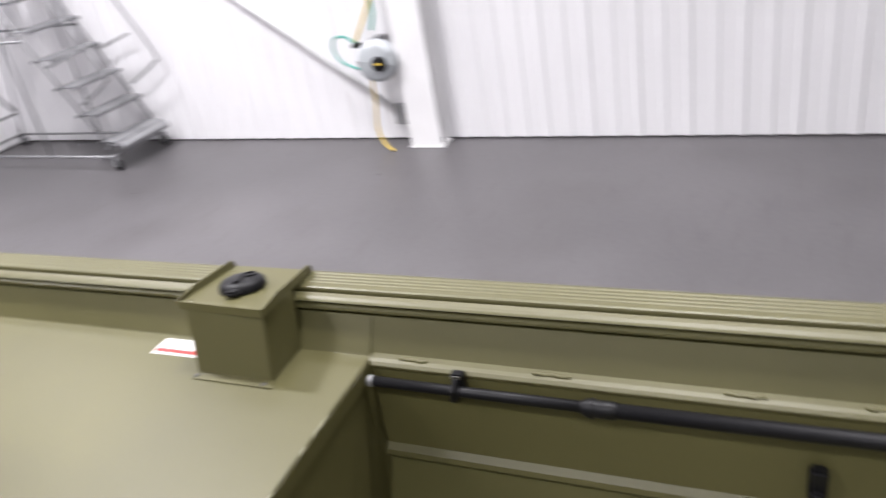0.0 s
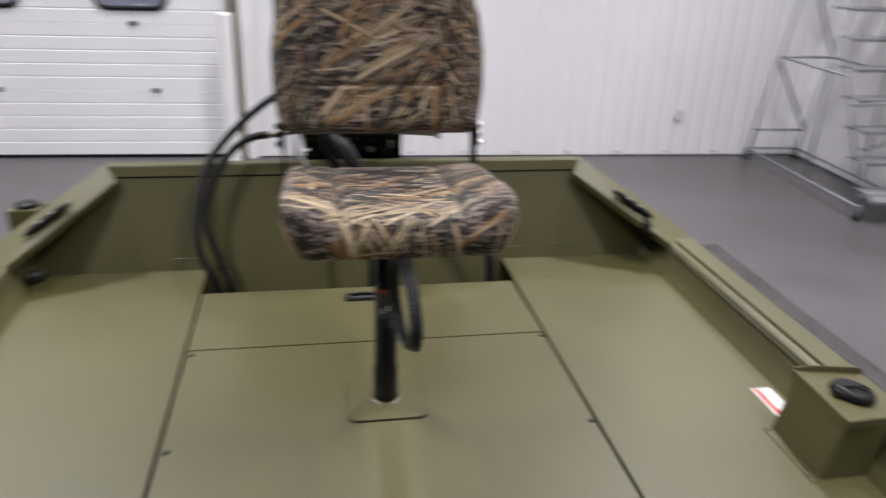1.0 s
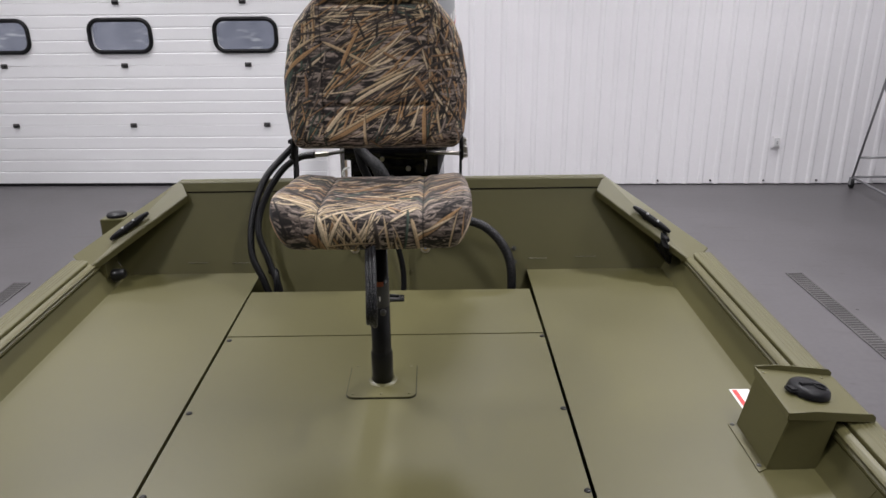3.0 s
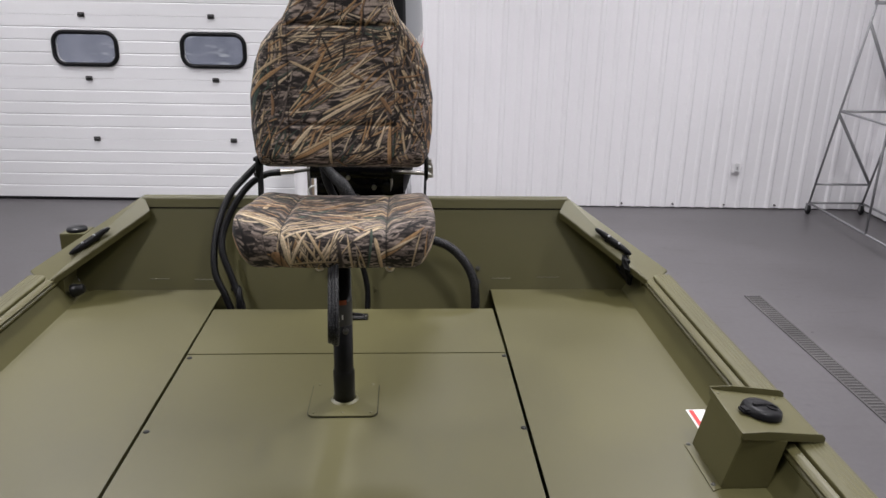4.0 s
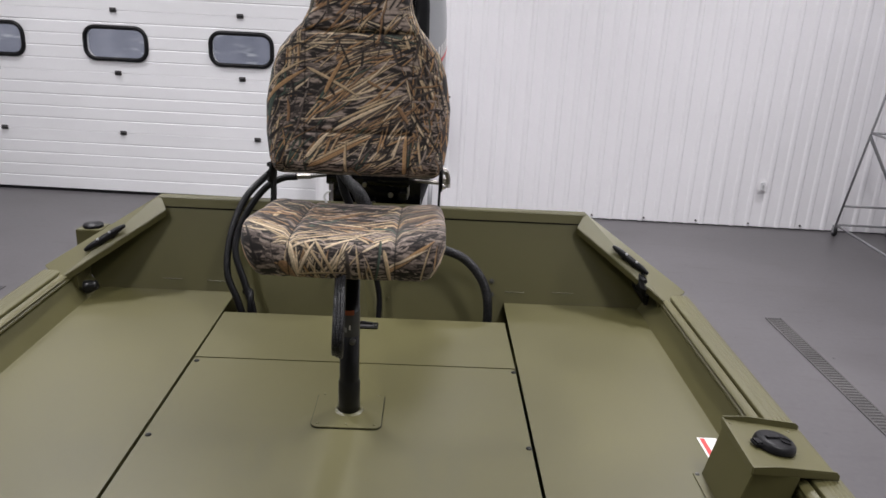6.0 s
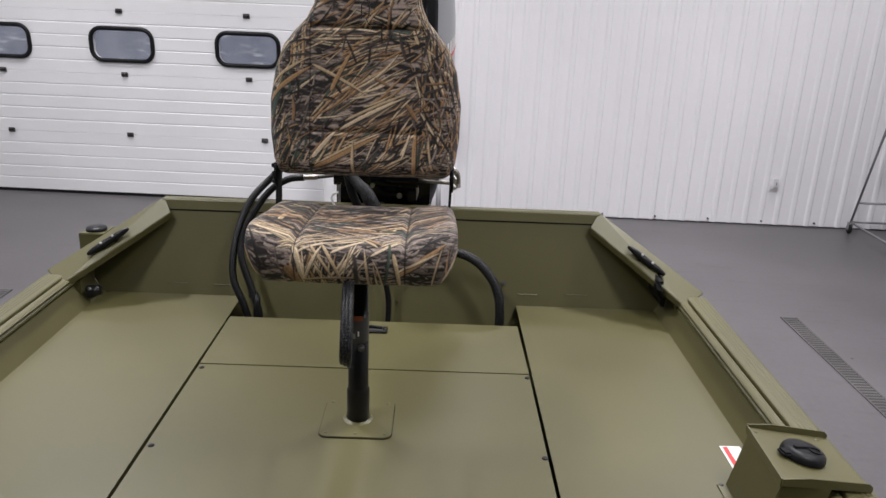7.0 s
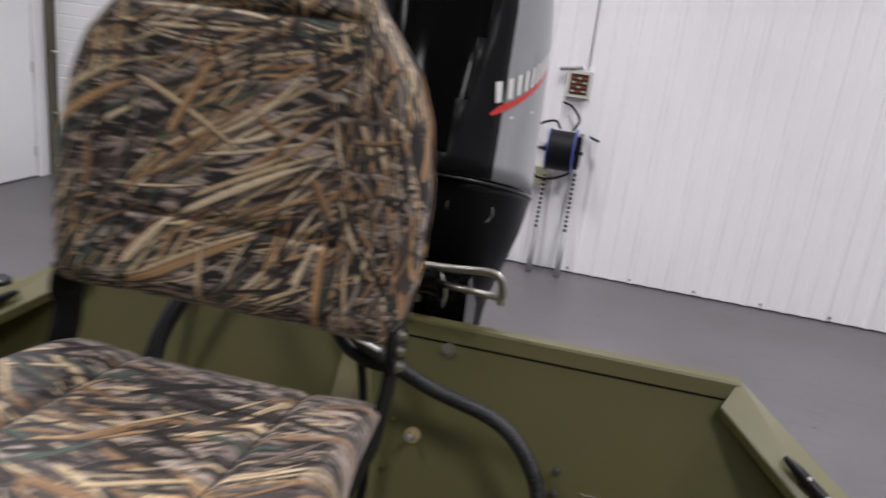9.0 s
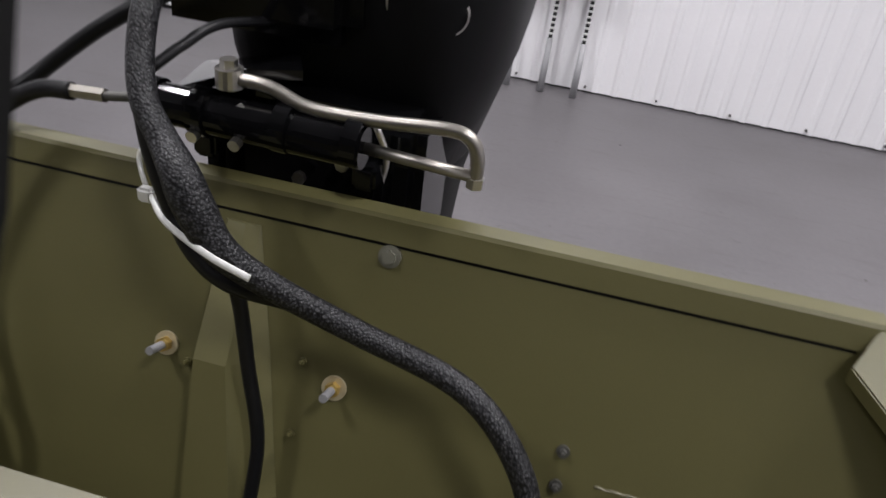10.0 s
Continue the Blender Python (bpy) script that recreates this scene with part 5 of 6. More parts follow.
for k in range(3):
    bm = bmesh.new()
    pts = []
    for i in range(40):
        a = 2 * math.pi * i / 40
        u = 0.088 * math.sin(a) * (1 + 0.25 * math.sin(a / 2) ** 2)
        pts.append((0.006 + 0.007 * (k - 1) + 0.09 * u, -0.272 - u + 0.02 * math.cos(a), 0.398 + (0.068 + 0.004 * k) * math.cos(a)))
    sweep(bm, pts, 0.0048, 8, closed=True)
    part("coil", bm, SLEEVE, coil, "", True)
bm = bmesh.new()
sweep(bm, spline([(0.006, -0.262, 0.452), (0.004, -0.235, 0.462), (0.006, -0.16, 0.460)], 4), 0.006, 8)
part("cable_end", bm, RUBBER, coil, "", True)
for x in (-0.07, 0.085):
    bm = bmesh.new()
    lathe(bm, [(0, 0.0), (0.012, 0.001), (0.012, 0.004), (0.006, 0.010), (0, 0.011)], pose(x, -0.17, 0.4555, 180, 0, 0), 16)
    part("pan_bolt", bm, STEEL, seat, "", True)

# ---------------------------------------------------------------- outboard motor
motor = thing("outboard_motor", "black outboard motor with silver-grey side panels on the transom", "outboard motor")
MX, MY = -0.005, 1.34
RAKE = 0.28          # the cowl slopes down towards its back


def cowl_ring(z, grow=0.0):
    """Plan of the cowl at height z: a narrow rounded nose to the front, broad sides."""
    t = (z - 0.575) / 0.68
    hw = 0.238 - 0.012 * max(0, t) - 0.10 * max(0, t - 0.62) ** 1.2 + grow
    yf = -0.335 + 0.20 * max(0, t) + 0.30 * max(0, t - 0.7) ** 1.4 - grow
    yb = 0.30 - 0.10 * max(0, t - 0.5) + grow
    pts = []
    n = 64
    for i in range(n):
        a = 2 * math.pi * i / n
        c, s = math.cos(a), math.sin(a)
        x = math.copysign(abs(c) ** 0.75, c) * hw
        y = math.copysign(abs(s) ** 0.85, s)
        y = y * (yb if y > 0 else -yf)
        pts.append(Vector((MX + x, MY + y, z + RAKE * (1.22 - MY - y))))
    return pts


def loft(bm, rings, pick=None, cap=(True, True)):
    V = [[bm.verts.new(p) for p in r] for r in rings]
    n = len(V[0])
    for j, (A, B) in enumerate(zip(V, V[1:])):
        for i in range(n):
            k = (i + 1) % n
            if pick is None or pick(i, j):
                bm.faces.new((A[i], A[k], B[k], B[i]))
    if cap[0]:
        bm.faces.new(V[0])
    if cap[1]:
        bm.faces.new(V[-1])
    bmesh.ops.delete(bm, geom=[v for v in bm.verts if not v.link_faces], context="VERTS")
    return bm


ZC = [0.571, 0.577, 0.62, 0.68, 0.75, 0.82, 0.90, 0.98, 1.05, 1.11, 1.16, 1.20, 1.225, 1.24]
part("cowl", loft(bmesh.new(), [cowl_ring(z) for z in ZC]), GLOSS, motor, "gloss black engine cowl", True)
# silver side panels and charcoal facets, standing just proud of the cowl
for s, nm in ((1, "side_panel"), (-1, "side_panel")):
    def on_side(i, j, lo, hi, climb=0.0, s=s):
        a = (360 * (i + 0.5) / 64 + 180) % 360 - 180
        if s < 0:
            a = 180 - a
            a = (a + 180) % 360 - 180
        return lo + j * climb <= a <= hi
    pn = part(nm, loft(bmesh.new(), [cowl_ring(z, 0.004) for z in ZC[1:10]], lambda i, j: on_side(i, j, -56, 62), (False, False)), SILVER, motor, "silver-grey cowl side panel", True)
    md = pn.modifiers.new("thick", "SOLIDIFY")
    md.thickness = 0.005
    pf = part("side_facet", loft(bmesh.new(), [cowl_ring(z, 0.002) for z in ZC[1:10]], lambda i, j: on_side(i, j, -82, -52, 2.4), (False, False)), DARKGREY, motor, "charcoal facet of the cowl", True)
    md = pf.modifiers.new("thick", "SOLIDIFY")
    md.thickness = 0.003
LOW = [(0.563, 0.004, 0), (0.55, 0.002, 0), (0.50, -0.003, 0.0), (0.43, -0.013, 0.03), (0.34, -0.038, 0.08), (0.26, -0.062, 0.12)]
rings = []
for z, g, sh in LOW:
    r = [p - Vector((0, 0, RAKE * (1.22 - p.y))) for p in cowl_ring(0.571, g)]
    k = max(0.0, min(1.0, (z - 0.40) / 0.17))
    rings.append([Vector((p.x, max(p.y, 1.03 + sh), z + k * RAKE * (1.22 - p.y))) for p in r])
part("lower_cowl", loft(bmesh.new(), rings), mat("black_lower_cowl", (0.005, 0.005, 0.0055), 0.45, vary=0.1, bump=0.0, spec=0.07), motor, "black lower cowl", True)
rings = []
for z, g, sh in ((0.262, -0.063, 0.12), (0.18, -0.082, 0.14), (-0.25, -0.12, 0.22)):
    rings.append([Vector((p.x, max(p.y, 1.03 + sh), z)) for p in cowl_ring(0.58, g)])
part("leg", loft(bmesh.new(), rings), MATTE, motor, "black outboard leg", True)
bm = bmesh.new()
rr = [p + Vector((0, 0, -0.004)) for p in cowl_ring(0.571, 0.003)]
sweep(bm, rr, 0.004, 6, closed=True)
part("seam_gasket", bm, BLACK, motor, "", True)
part("gearcase", boxed(-0.05, 1.22, -0.62, 0.05, 1.52, -0.25, 0.03), GLOSS, motor)


def side_decal(name, pts, mtl, lift, lbl=""):
    """A flat print that follows the starboard flank of the cowl; pts are (y, z)."""
    bm = bmesh.new()
    vs = []
    for y, z in pts:
        r = cowl_ring(z - RAKE * (1.22 - y), 0.0045 + lift)
        best = None
        for p, q in zip(r, r[1:] + r[:1]):
            if p.x > MX and q.x > MX - 0.01 and min(p.y, q.y) <= y <= max(p.y, q.y):
                t = (y - p.y) / (q.y - p.y) if q.y != p.y else 0
                best = p.lerp(q, t)
        vs.append(bm.verts.new(best if best else Vector((MX + 0.23, y, z))))
    bm.faces.new(vs)
    part(name, bm, mtl, motor, lbl)


# side print: plain bars and a red wedge
for k in range(10):
    y0 = 1.092 + k * 0.025
    z0 = 0.792 + k * 0.009
    side_decal("print_bar", [(y0, z0), (y0 + 0.012, z0 + 0.004), (y0 + 0.020, z0 + 0.050), (y0 + 0.008, z0 + 0.046)], LABEL, 0.003, "white print bar")
for k in range(16):
    a, b = k / 16, (k + 1) / 16
    side_decal("red_wedge", [(1.080 + 0.29 * a, 0.766 + 0.12 * a - 0.002), (1.080 + 0.29 * b, 0.766 + 0.12 * b - 0.002), (1.080 + 0.29 * b, 0.768 + 0.12 * b + 0.010 * (1 - b) + 0.002), (1.080 + 0.29 * a, 0.768 + 0.12 * a + 0.010 * (1 - a) * (a > 0) + 0.002)], RED, 0.0028, "red wedge print")
side_decal("print_line", [(1.125, 0.757), (1.225, 0.766), (1.225, 0.772), (1.125, 0.763)], LABEL, 0.0013)
side_decal("air_slot", [(1.22, 1.03), (1.36, 1.055), (1.37, 1.072), (1.22, 1.052)], BLACK, 0.004)

# cowl latch and swivel bracket
bm = bmesh.new()
lathe(bm, [(0, 0), (0.030, 0), (0.034, 0.006), (0.026, 0.03), (0, 0.034)], pose(0.090, 1.072, 0.556, 90, 0, 20), 24)
part("tilt_knob", bm, GLOSS, motor, "", True)
bm = bmesh.new()
lathe(bm, [(0, 0), (0.026, 0), (0.032, 0.008), (0.026, 0.032), (0, 0.036)], pose(0.136, 1.102, 0.540, 90, 0, 38), 24)
part("tilt_knob", bm, GLOSS, motor, "", True)
for kx, ky, kz, ka in ((0.090, 1.072, 0.556, 20), (0.136, 1.102, 0.540, 38)):
    bm = bmesh.new()
    lathe(bm, [(0.024, 0.031), (0.027, 0.031), (0.027, 0.036), (0.024, 0.036)], pose(kx, ky, kz, 90, 0, ka), 24)
    part("knob_rim", bm, STEEL, motor, "bright knob rim", True)
part("front_cover", boxed(-0.258, 1.004, 0.604, 0.0, 1.26, 0.86, 0.05, 4), GLOSS, motor, "gloss black front cover of the cowl")
part("front_latch", boxed(-0.215, 0.994, 0.606, -0.09, 1.06, 0.665, 0.012), GLOSS, motor, "gloss black cowl latch")
part("front_pan", boxed(-0.262, 0.992, 0.487, 0.05, 1.14, 0.60, 0.03, 4), GLOSS, motor, "gloss black front pan under the cowl")
part("caution_print", boxed(-0.172, 0.9915, 0.612, -0.160, 0.9930, 0.623), YELLOW, motor, "small yellow caution mark")
part("caution_print", boxed(-0.152, 0.9915, 0.612, -0.134, 0.9930, 0.620), REELGREY, motor, "small grey print bar")
part("swivel_bracket", boxed(-0.175, 1.0, 0.16, 0.155, 1.20, 0.405, 0.02), GLOSS, motor)
for x in (-0.150, 0.085):
    part("clamp_bracket", boxed(x - 0.012, 0.965, 0.0, x + 0.022, 1.12, 0.40, 0.01), GLOSS, motor)
    part("clamp_lip", boxed(x - 0.012, 0.935, 0.3225, x + 0.022, 0.985, 0.36, 0.006), GLOSS, motor)
bm = bmesh.new()
cyl(bm, (-0.174, 0.860, 0.430), (0.115, 0.860, 0.424), 0.0262, seg=24)
st = part("steering_cylinder", bm, GLOSS, motor, "gloss black steering cylinder", False)
for x in (-0.174, -0.106, 0.002, 0.092):
    bm = bmesh.new()
    cyl(bm, (x, 0.860, 0.430), (x + 0.020, 0.860, 0.429), 0.031, seg=24)
    part("collar", bm, GLOSS, st)
bm = bmesh.new()
cyl(bm, (0.111, 0.860, 0.425), (0.255, 0.860, 0.417), 0.0075)
part("piston_rod", bm, WORNSTEEL, st, "polished piston rod", True)
bm = bmesh.new()
cyl(bm, (-0.233, 0.860, 0.422), (-0.283, 0.860, 0.419), 0.0095, seg=6)
part("hose_nut", bm, WORNSTEEL, st, "bright hose nut")
bm = bmesh.new()
cyl(bm, (-0.174, 0.860, 0.431), (-0.233, 0.860, 0.422), 0.0065)
part("hose_stem", bm, DULL, st)
bm = bmesh.new()
pts = [(-0.063, 0.867, 0.476), (-0.012, 0.867, 0.475), (0.043, 0.865, 0.459), (0.129, 0.863, 0.461), (0.214, 0.861, 0.469), (0.242, 0.860, 0.462), (0.252, 0.860, 0.442), (0.253, 0.860, 0.412)]
sweep(bm, spline(pts, 6), 0.0088, 10)
lk = part("link_arm", bm, WORNSTEEL, motor, "bare steel steering link arm", True)
bm = bmesh.new()
cyl(bm, (-0.063, 0.867, 0.465), (-0.063, 0.867, 0.489), 0.017, seg=18)
cyl(bm, (-0.063, 0.867, 0.489), (-0.063, 0.867, 0.500), 0.011, seg=6)
part("pivot_bolt", bm, STEEL, lk)
bm = bmesh.new()
cyl(bm, (0.253, 0.860, 0.404), (0.253, 0.860, 0.417), 0.011, seg=6)
part("end_nut", bm, STEEL, lk)
for x in (-0.097, -0.041):
    bm = bmesh.new()
    cyl(bm, (x, 0.839, 0.408), (x, 0.828, 0.406), 0.0078, seg=10)
    part("bolt", bm, STEEL, st)
bm = bmesh.new()
slab(bm, [(-0.143, 0.873, 0.447), (-0.043, 0.873, 0.489), (0.020, 0.895, 0.492), (-0.05, 1.05, 0.46), (-0.20, 1.05, 0.42)], (0, 0, -0.012))
part("steering_arm", bm, GLOSS, motor)
bm = bmesh.new()
sweep(bm, spline([(0.095, 0.965, 0.41), (0.11, 0.975, 0.36), (0.10, 0.985, 0.30), (0.115, 0.99, 0.24)], 5), 0.005, 8)
part("trim_hose", bm, STEEL, motor, "", True)
part("data_plate", boxed(0.02, 0.9825, 0.20, 0.075, 0.9845, 0.27, 0.0005), BLUE, motor, "blue printed data plate")
for x, z in ((-0.02, 0.30), (0.045, 0.335), (-0.045, 0.25)):
    bm = bmesh.new()
    cyl(bm, (x, 0.984, z), (x, 0.974, z), 0.010, seg=8)
    part("bracket_bolt", bm, STEEL, motor)

# ---------------------------------------------------------------- hoses and harness at the transom
hs = thing("rigging_harness", "thick black braided rigging harness looping over the transom", "cable harness")
bm = bmesh.new()
pts = [(-0.185, 1.06, 0.585), (-0.172, 0.97, 0.598), (-0.155, 0.89, 0.588), (-0.147, 0.838, 0.556), (-0.136, 0.800, 0.508), (-0.117, 0.772, 0.468), (-0.086, 0.754, 0.434), (-0.056, 0.733, 0.410), (-0.036, 0.724, 0.378), (-0.006, 0.722, 0.330), (0.045, 0.735, 0.288), (0.145, 0.765, 0.226), (0.258, 0.757, 0.200), (0.316, 0.74, 0.182),
       (0.362, 0.72, 0.145), (0.396, 0.70, 0.092), (0.410, 0.68, 0.02), (0.408, 0.668, -0.12)]
sweep(bm, spline(pts, 8), lambda t: 0.0160 + 0.008 * math.exp(-((t - 0.46) / 0.09) ** 2), 16)
part("sleeve", bm, SLEEVE, hs, "", True)
bm = bmesh.new()
sweep(bm, spline([(-0.122, 0.778, 0.470), (-0.108, 0.768, 0.410), (-0.082, 0.757, 0.350), (-0.048, 0.744, 0.302), (0.0, 0.737, 0.276), (0.065, 0.752, 0.260)], 6), 0.0145, 12)
part("taped_strand", bm, RUBBER, hs, "taped black cable strand", True)
bm = bmesh.new()
sweep(bm, spline([(-0.07, 1.03, 0.505), (-0.095, 0.91, 0.525), (-0.112, 0.85, 0.512), (-0.128, 0.808, 0.494)], 6), 0.0065, 8)
part("thin_cable", bm, RUBBER, hs, "", True)
bm = bmesh.new()
lathe(bm, [(0.028, 0), (0.044, 0.004), (0.042, 0.03), (0.03, 0.034)], pose(-0.177, 0.995, 0.596, 88, 0, -12), 20)
part("grommet", bm, RUBBER, hs, "", True)
bm = bmesh.new()
sweep(bm, spline([(-0.02, 0.765, 0.275), (-0.008, 0.768, 0.221), (0.005, 0.76, 0.124), (0.026, 0.74, 0.018), (0.024, 0.71, -0.095), (0.02, 0.70, -0.25)], 6), 0.010, 10)
part("branch_cable", bm, RUBBER, hs, "", True)
tie = thing("cable_tie", "white nylon cable tie round the rigging harness", "cable tie")
bm = bmesh.new()
sweep(bm, spline([(-0.160, 0.850, 0.374), (-0.176, 0.846, 0.368), (-0.184, 0.845, 0.352), (-0.172, 0.832, 0.332), (-0.156, 0.820, 0.316), (-0.086, 0.742, 0.336), (-0.006, 0.694, 0.339), (0.048, 0.688, 0.325)], 6), 0.0048, 8, flat=0.6)
part("strap", bm, TIE, tie, "", True)
part("tie_head", boxed(-0.172, 0.812, 0.306, -0.150, 0.828, 0.327, 0.004), TIE, tie)
hp = thing("steering_hose", "black rubber steering hose looping over the transom", "hose", "hoses at the transom")
bm = bmesh.new()
sweep(bm, spline([(-0.15, 1.09, 0.53), (-0.24, 1.05, 0.515), (-0.33, 1.01, 0.462), (-0.42, 0.965, 0.385), (-0.478, 0.89, 0.318), (-0.508, 0.80, 0.215), (-0.505, 0.72, 0.10), (-0.462, 0.68, 0.01), (-0.43, 0.655, -0.08), (-0.42, 0.65, -0.2)], 8), 0.0125, 12)
part("hose", bm, RUBBER, hp, "", True)
hp = thing("steering_hose", "black rubber steering hose looping over the transom", "hose", "hoses at the transom")
bm = bmesh.new()
sweep(bm, spline([(-0.281, 0.860, 0.419), (-0.335, 0.862, 0.410), (-0.395, 0.855, 0.372), (-0.445, 0.82, 0.305), (-0.478, 0.78, 0.225), (-0.478, 0.74, 0.158), (-0.440, 0.70, 0.067), (-0.405, 0.665, -0.03), (-0.40, 0.65, -0.2)], 8), 0.012, 12)
part("hose", bm, RUBBER, hp, "", True)
hp = thing("fuel_hose", "black rubber fuel hose rising from the bilge beside the deck", "hose")
bm = bmesh.new()
sweep(bm, spline([(-0.425, 0.655, -0.2), (-0.415, 0.66, -0.02), (-0.42, 0.69, 0.04), (-0.445, 0.72, 0.03)], 6), 0.011, 10)
part("hose", bm, RUBBER, hp, "", True)

# ---------------------------------------------------------------- rolling ladder in the corner
lad = thing("rolling_ladder", "grey steel rolling warehouse ladder standing in the corner", "ladder", "", ROOM)
LX0, LX1, LY0, LY1 = 3.995, 4.53, 3.66, 5.39
TUBE = 0.0105


def bar(name, a, b, r=TUBE, mtl=None):
    bm = bmesh.new()
    cyl(bm, a, b, r, seg=10)
    return part(name, bm, mtl or GALV, lad, "", True)


def rear_y(z):
    return LY1 - 0.27 * (z - 0.1)


for x in (LX0, LX1):
    bar("rear_leg", (x, rear_y(0.1), 0.1), (x, rear_y(2.0), 2.0))
    bar("base_rail", (x, LY0 - 0.02, 0.115), (x, LY1, 0.115))
    bar("stringer", (x, LY0 - 0.02, 0.18), (x, LY0 - 0.02 + 0.565 * 1.84, 2.02))
    bar("guard_rail", (x, LY0 + 0.32, 0.85), (x, LY0 - 0.10 + 0.05, 0.95))
    bm = bmesh.new()
    sweep(bm, spline([(x, LY0 + 0.10, 0.55), (x, LY0 - 0.20, 0.70), (x, LY0 - 0.24, 0.80), (x, LY0 + 0.05, 1.35), (x, LY0 + 0.62, 2.35), (x, LY0 + 1.0, 2.9), (x, LY0 + 1.35, 2.95), (x, rear_y(2.0) - 0.02, 2.8), (x, rear_y(2.0), 2.0)], 5), TUBE, 8)
    part("handrail", bm, GALV, lad, "", True)
    bar("upright", (x, LY0 + 0.70, 0.115), (x, LY0 + 0.70, 1.45))
for z in (0.32, 1.06):
    bar("rear_brace", (LX0, rear_y(z), z), (LX1, rear_y(z), z), 0.011)
    bar("side_brace", (LX0, rear_y(z), z), (LX0, LY0 + 0.565 * (z - 0.18), z), 0.011) if z > 1 else None
    bar("side_brace", (LX1, rear_y(z), z), (LX1, LY0 + 0.565 * (z - 0.18), z), 0.011) if z > 1 else None
bar("diagonal_brace", (LX0, rear_y(1.03), 1.03), (LX1, rear_y(0.32), 0.32), 0.014)
bar("diagonal_brace", (LX0, rear_y(1.85), 1.85), (LX1, rear_y(1.06), 1.06), 0.014)
bar("base_cross", (LX0, LY1, 0.115), (LX1, LY1, 0.115))
bar("base_cross", (LX0, LY0, 0.115), (LX1, LY0, 0.115))
for i in range(8):
    z = 0.225 + 0.222 * i
    y = LY0 + 0.565 * (z - 0.18) - 0.02
    bm = bmesh.new()
    prof = [(-0.10, -0.012), (-0.10, 0.012), (-0.085, 0.016), (0.085, 0.016), (0.10, 0.012), (0.10, -0.012), (0.094, -0.012), (0.094, 0.008), (-0.094, 0.008), (-0.094, -0.012)]
    extrude(bm, prof, lambda u, v, c: Vector((c, y + u, z + v)), (LX0 + 0.01, LX1 - 0.01))
    part("step", bm, mat("step_grating", (0.24, 0.24, 0.25), 0.55, metal=0.3, vary=0.3, fine=140, bump=0.4, dist=0.004) if i == 0 else bpy.data.materials["step_grating"], lad)
part("platform", boxed(LX0 - 0.01, LY0 + 1.02, 2.0, LX1 + 0.01, rear_y(2.0) + 0.02, 2.03, 0.004), bpy.data.materials["step_grating"], lad)
for x in (LX0, LX1):
    for y in (LY0 - 0.03, LY1):
        bm = bmesh.new()
        lathe(bm, [(0, -0.014), (0.036, -0.014), (0.046, -0.008), (0.046, 0.008), (0.036, 0.014), (0, 0.014)], pose(x, y, 0.046, 0, 90, 0), 20)
        cw = part("caster_wheel", bm, RUBBER, lad, "dark rubber caster wheel", True)
        bm = bmesh.new()
        for dx in (-0.02, 0.017):
            box(bm, x + dx, y - 0.018, 0.04, x + dx + 0.003, y + 0.018, 0.112)
        part("caster_fork", bm, GALV, cw)
bm = bmesh.new()
prof = [(-0.12, -0.02), (-0.06, 0.02), (0.09, 0.03), (0.12, 0.0), (0.11, -0.03), (0.08, 0.01), (-0.05, 0.005), (-0.11, -0.03)]
extrude(bm, prof, lambda u, v, c: Vector((c, LY0 - 0.05 - u * 0.9, 0.200 + v)), (LX0 + 0.01, LX1 - 0.01))
part("foot_guard", bm, GALV, lad)

# ---------------------------------------------------------------- column, hose reel and pipes on the side wall
col = new("column")
tagged(col, "white painted steel wide-flange column against the side wall", "column", "", "structure")
col.matrix_world = ROOM
part("flange", boxed(4.462, 1.0, 0.0, 4.478, 1.235, CEILING, 0.002), WHITE, col)
part("web", boxed(4.479, 1.111, 0.0, XR - 0.03, 1.124, CEILING), WHITE, col)
part("flange", boxed(XR - 0.029, 1.0, 0.0, XR - 0.016, 1.235, CEILING), WHITE, col)
part("base_plate", boxed(4.458, 0.985, 0.001, XR - 0.016, 1.25, 0.012, 0.003), WHITE, col)
for x in (4.53,):
    for y in (1.02, 1.21):
        bm = bmesh.new()
        cyl(bm, (x, y, 0.014), (x, y, 0.05), 0.012, seg=8)
        part("anchor_bolt", bm, GALV, col)

reel = thing("hose_reel", "light grey enclosed hose reel mounted beside the column", "hose reel", "", ROOM)
bm = bmesh.new()
lathe(bm, [(0, -0.07), (0.10, -0.07), (0.132, -0.052), (0.142, -0.02), (0.142, 0.02), (0.132, 0.052), (0.10, 0.07), (0, 0.07)], pose(4.435, 1.352, 0.645, 0, 90, 12), 32)
part("case", bm, REELGREY, reel, "", True)
for k in range(8):
    a = math.pi * 2 * k / 8 + 0.2
    part("case_rib", boxed(-0.003, 0.062, -0.004, 0.004, 0.128, 0.004, 0.001), REELGREY, reel).matrix_local = pose(4.367, 1.337, 0.645, 0, 0, 12) @ Matrix.Rotation(a, 4, "X")
bm = bmesh.new()
lathe(bm, [(0, 0.0), (0.046, 0.0), (0.053, 0.006), (0.046, 0.012), (0, 0.014)], pose(4.364, 1.310, 0.64, 0, -90, 12), 24)
hb = part("hub", bm, BLACK, reel, "black hub with a yellow mark", True)
part("hub_mark", boxed(4.345, 1.287, 0.634, 4.350, 1.335, 0.648), YELLOW, hb)
part("bracket", boxed(4.48, 1.36, 0.52, XR - 0.014, 1.42, 0.78, 0.004), GALV, reel)
part("hose_guide", boxed(4.38, 1.455, 0.745, 4.45, 1.51, 0.775, 0.008), BLACK, reel)
bm = bmesh.new()
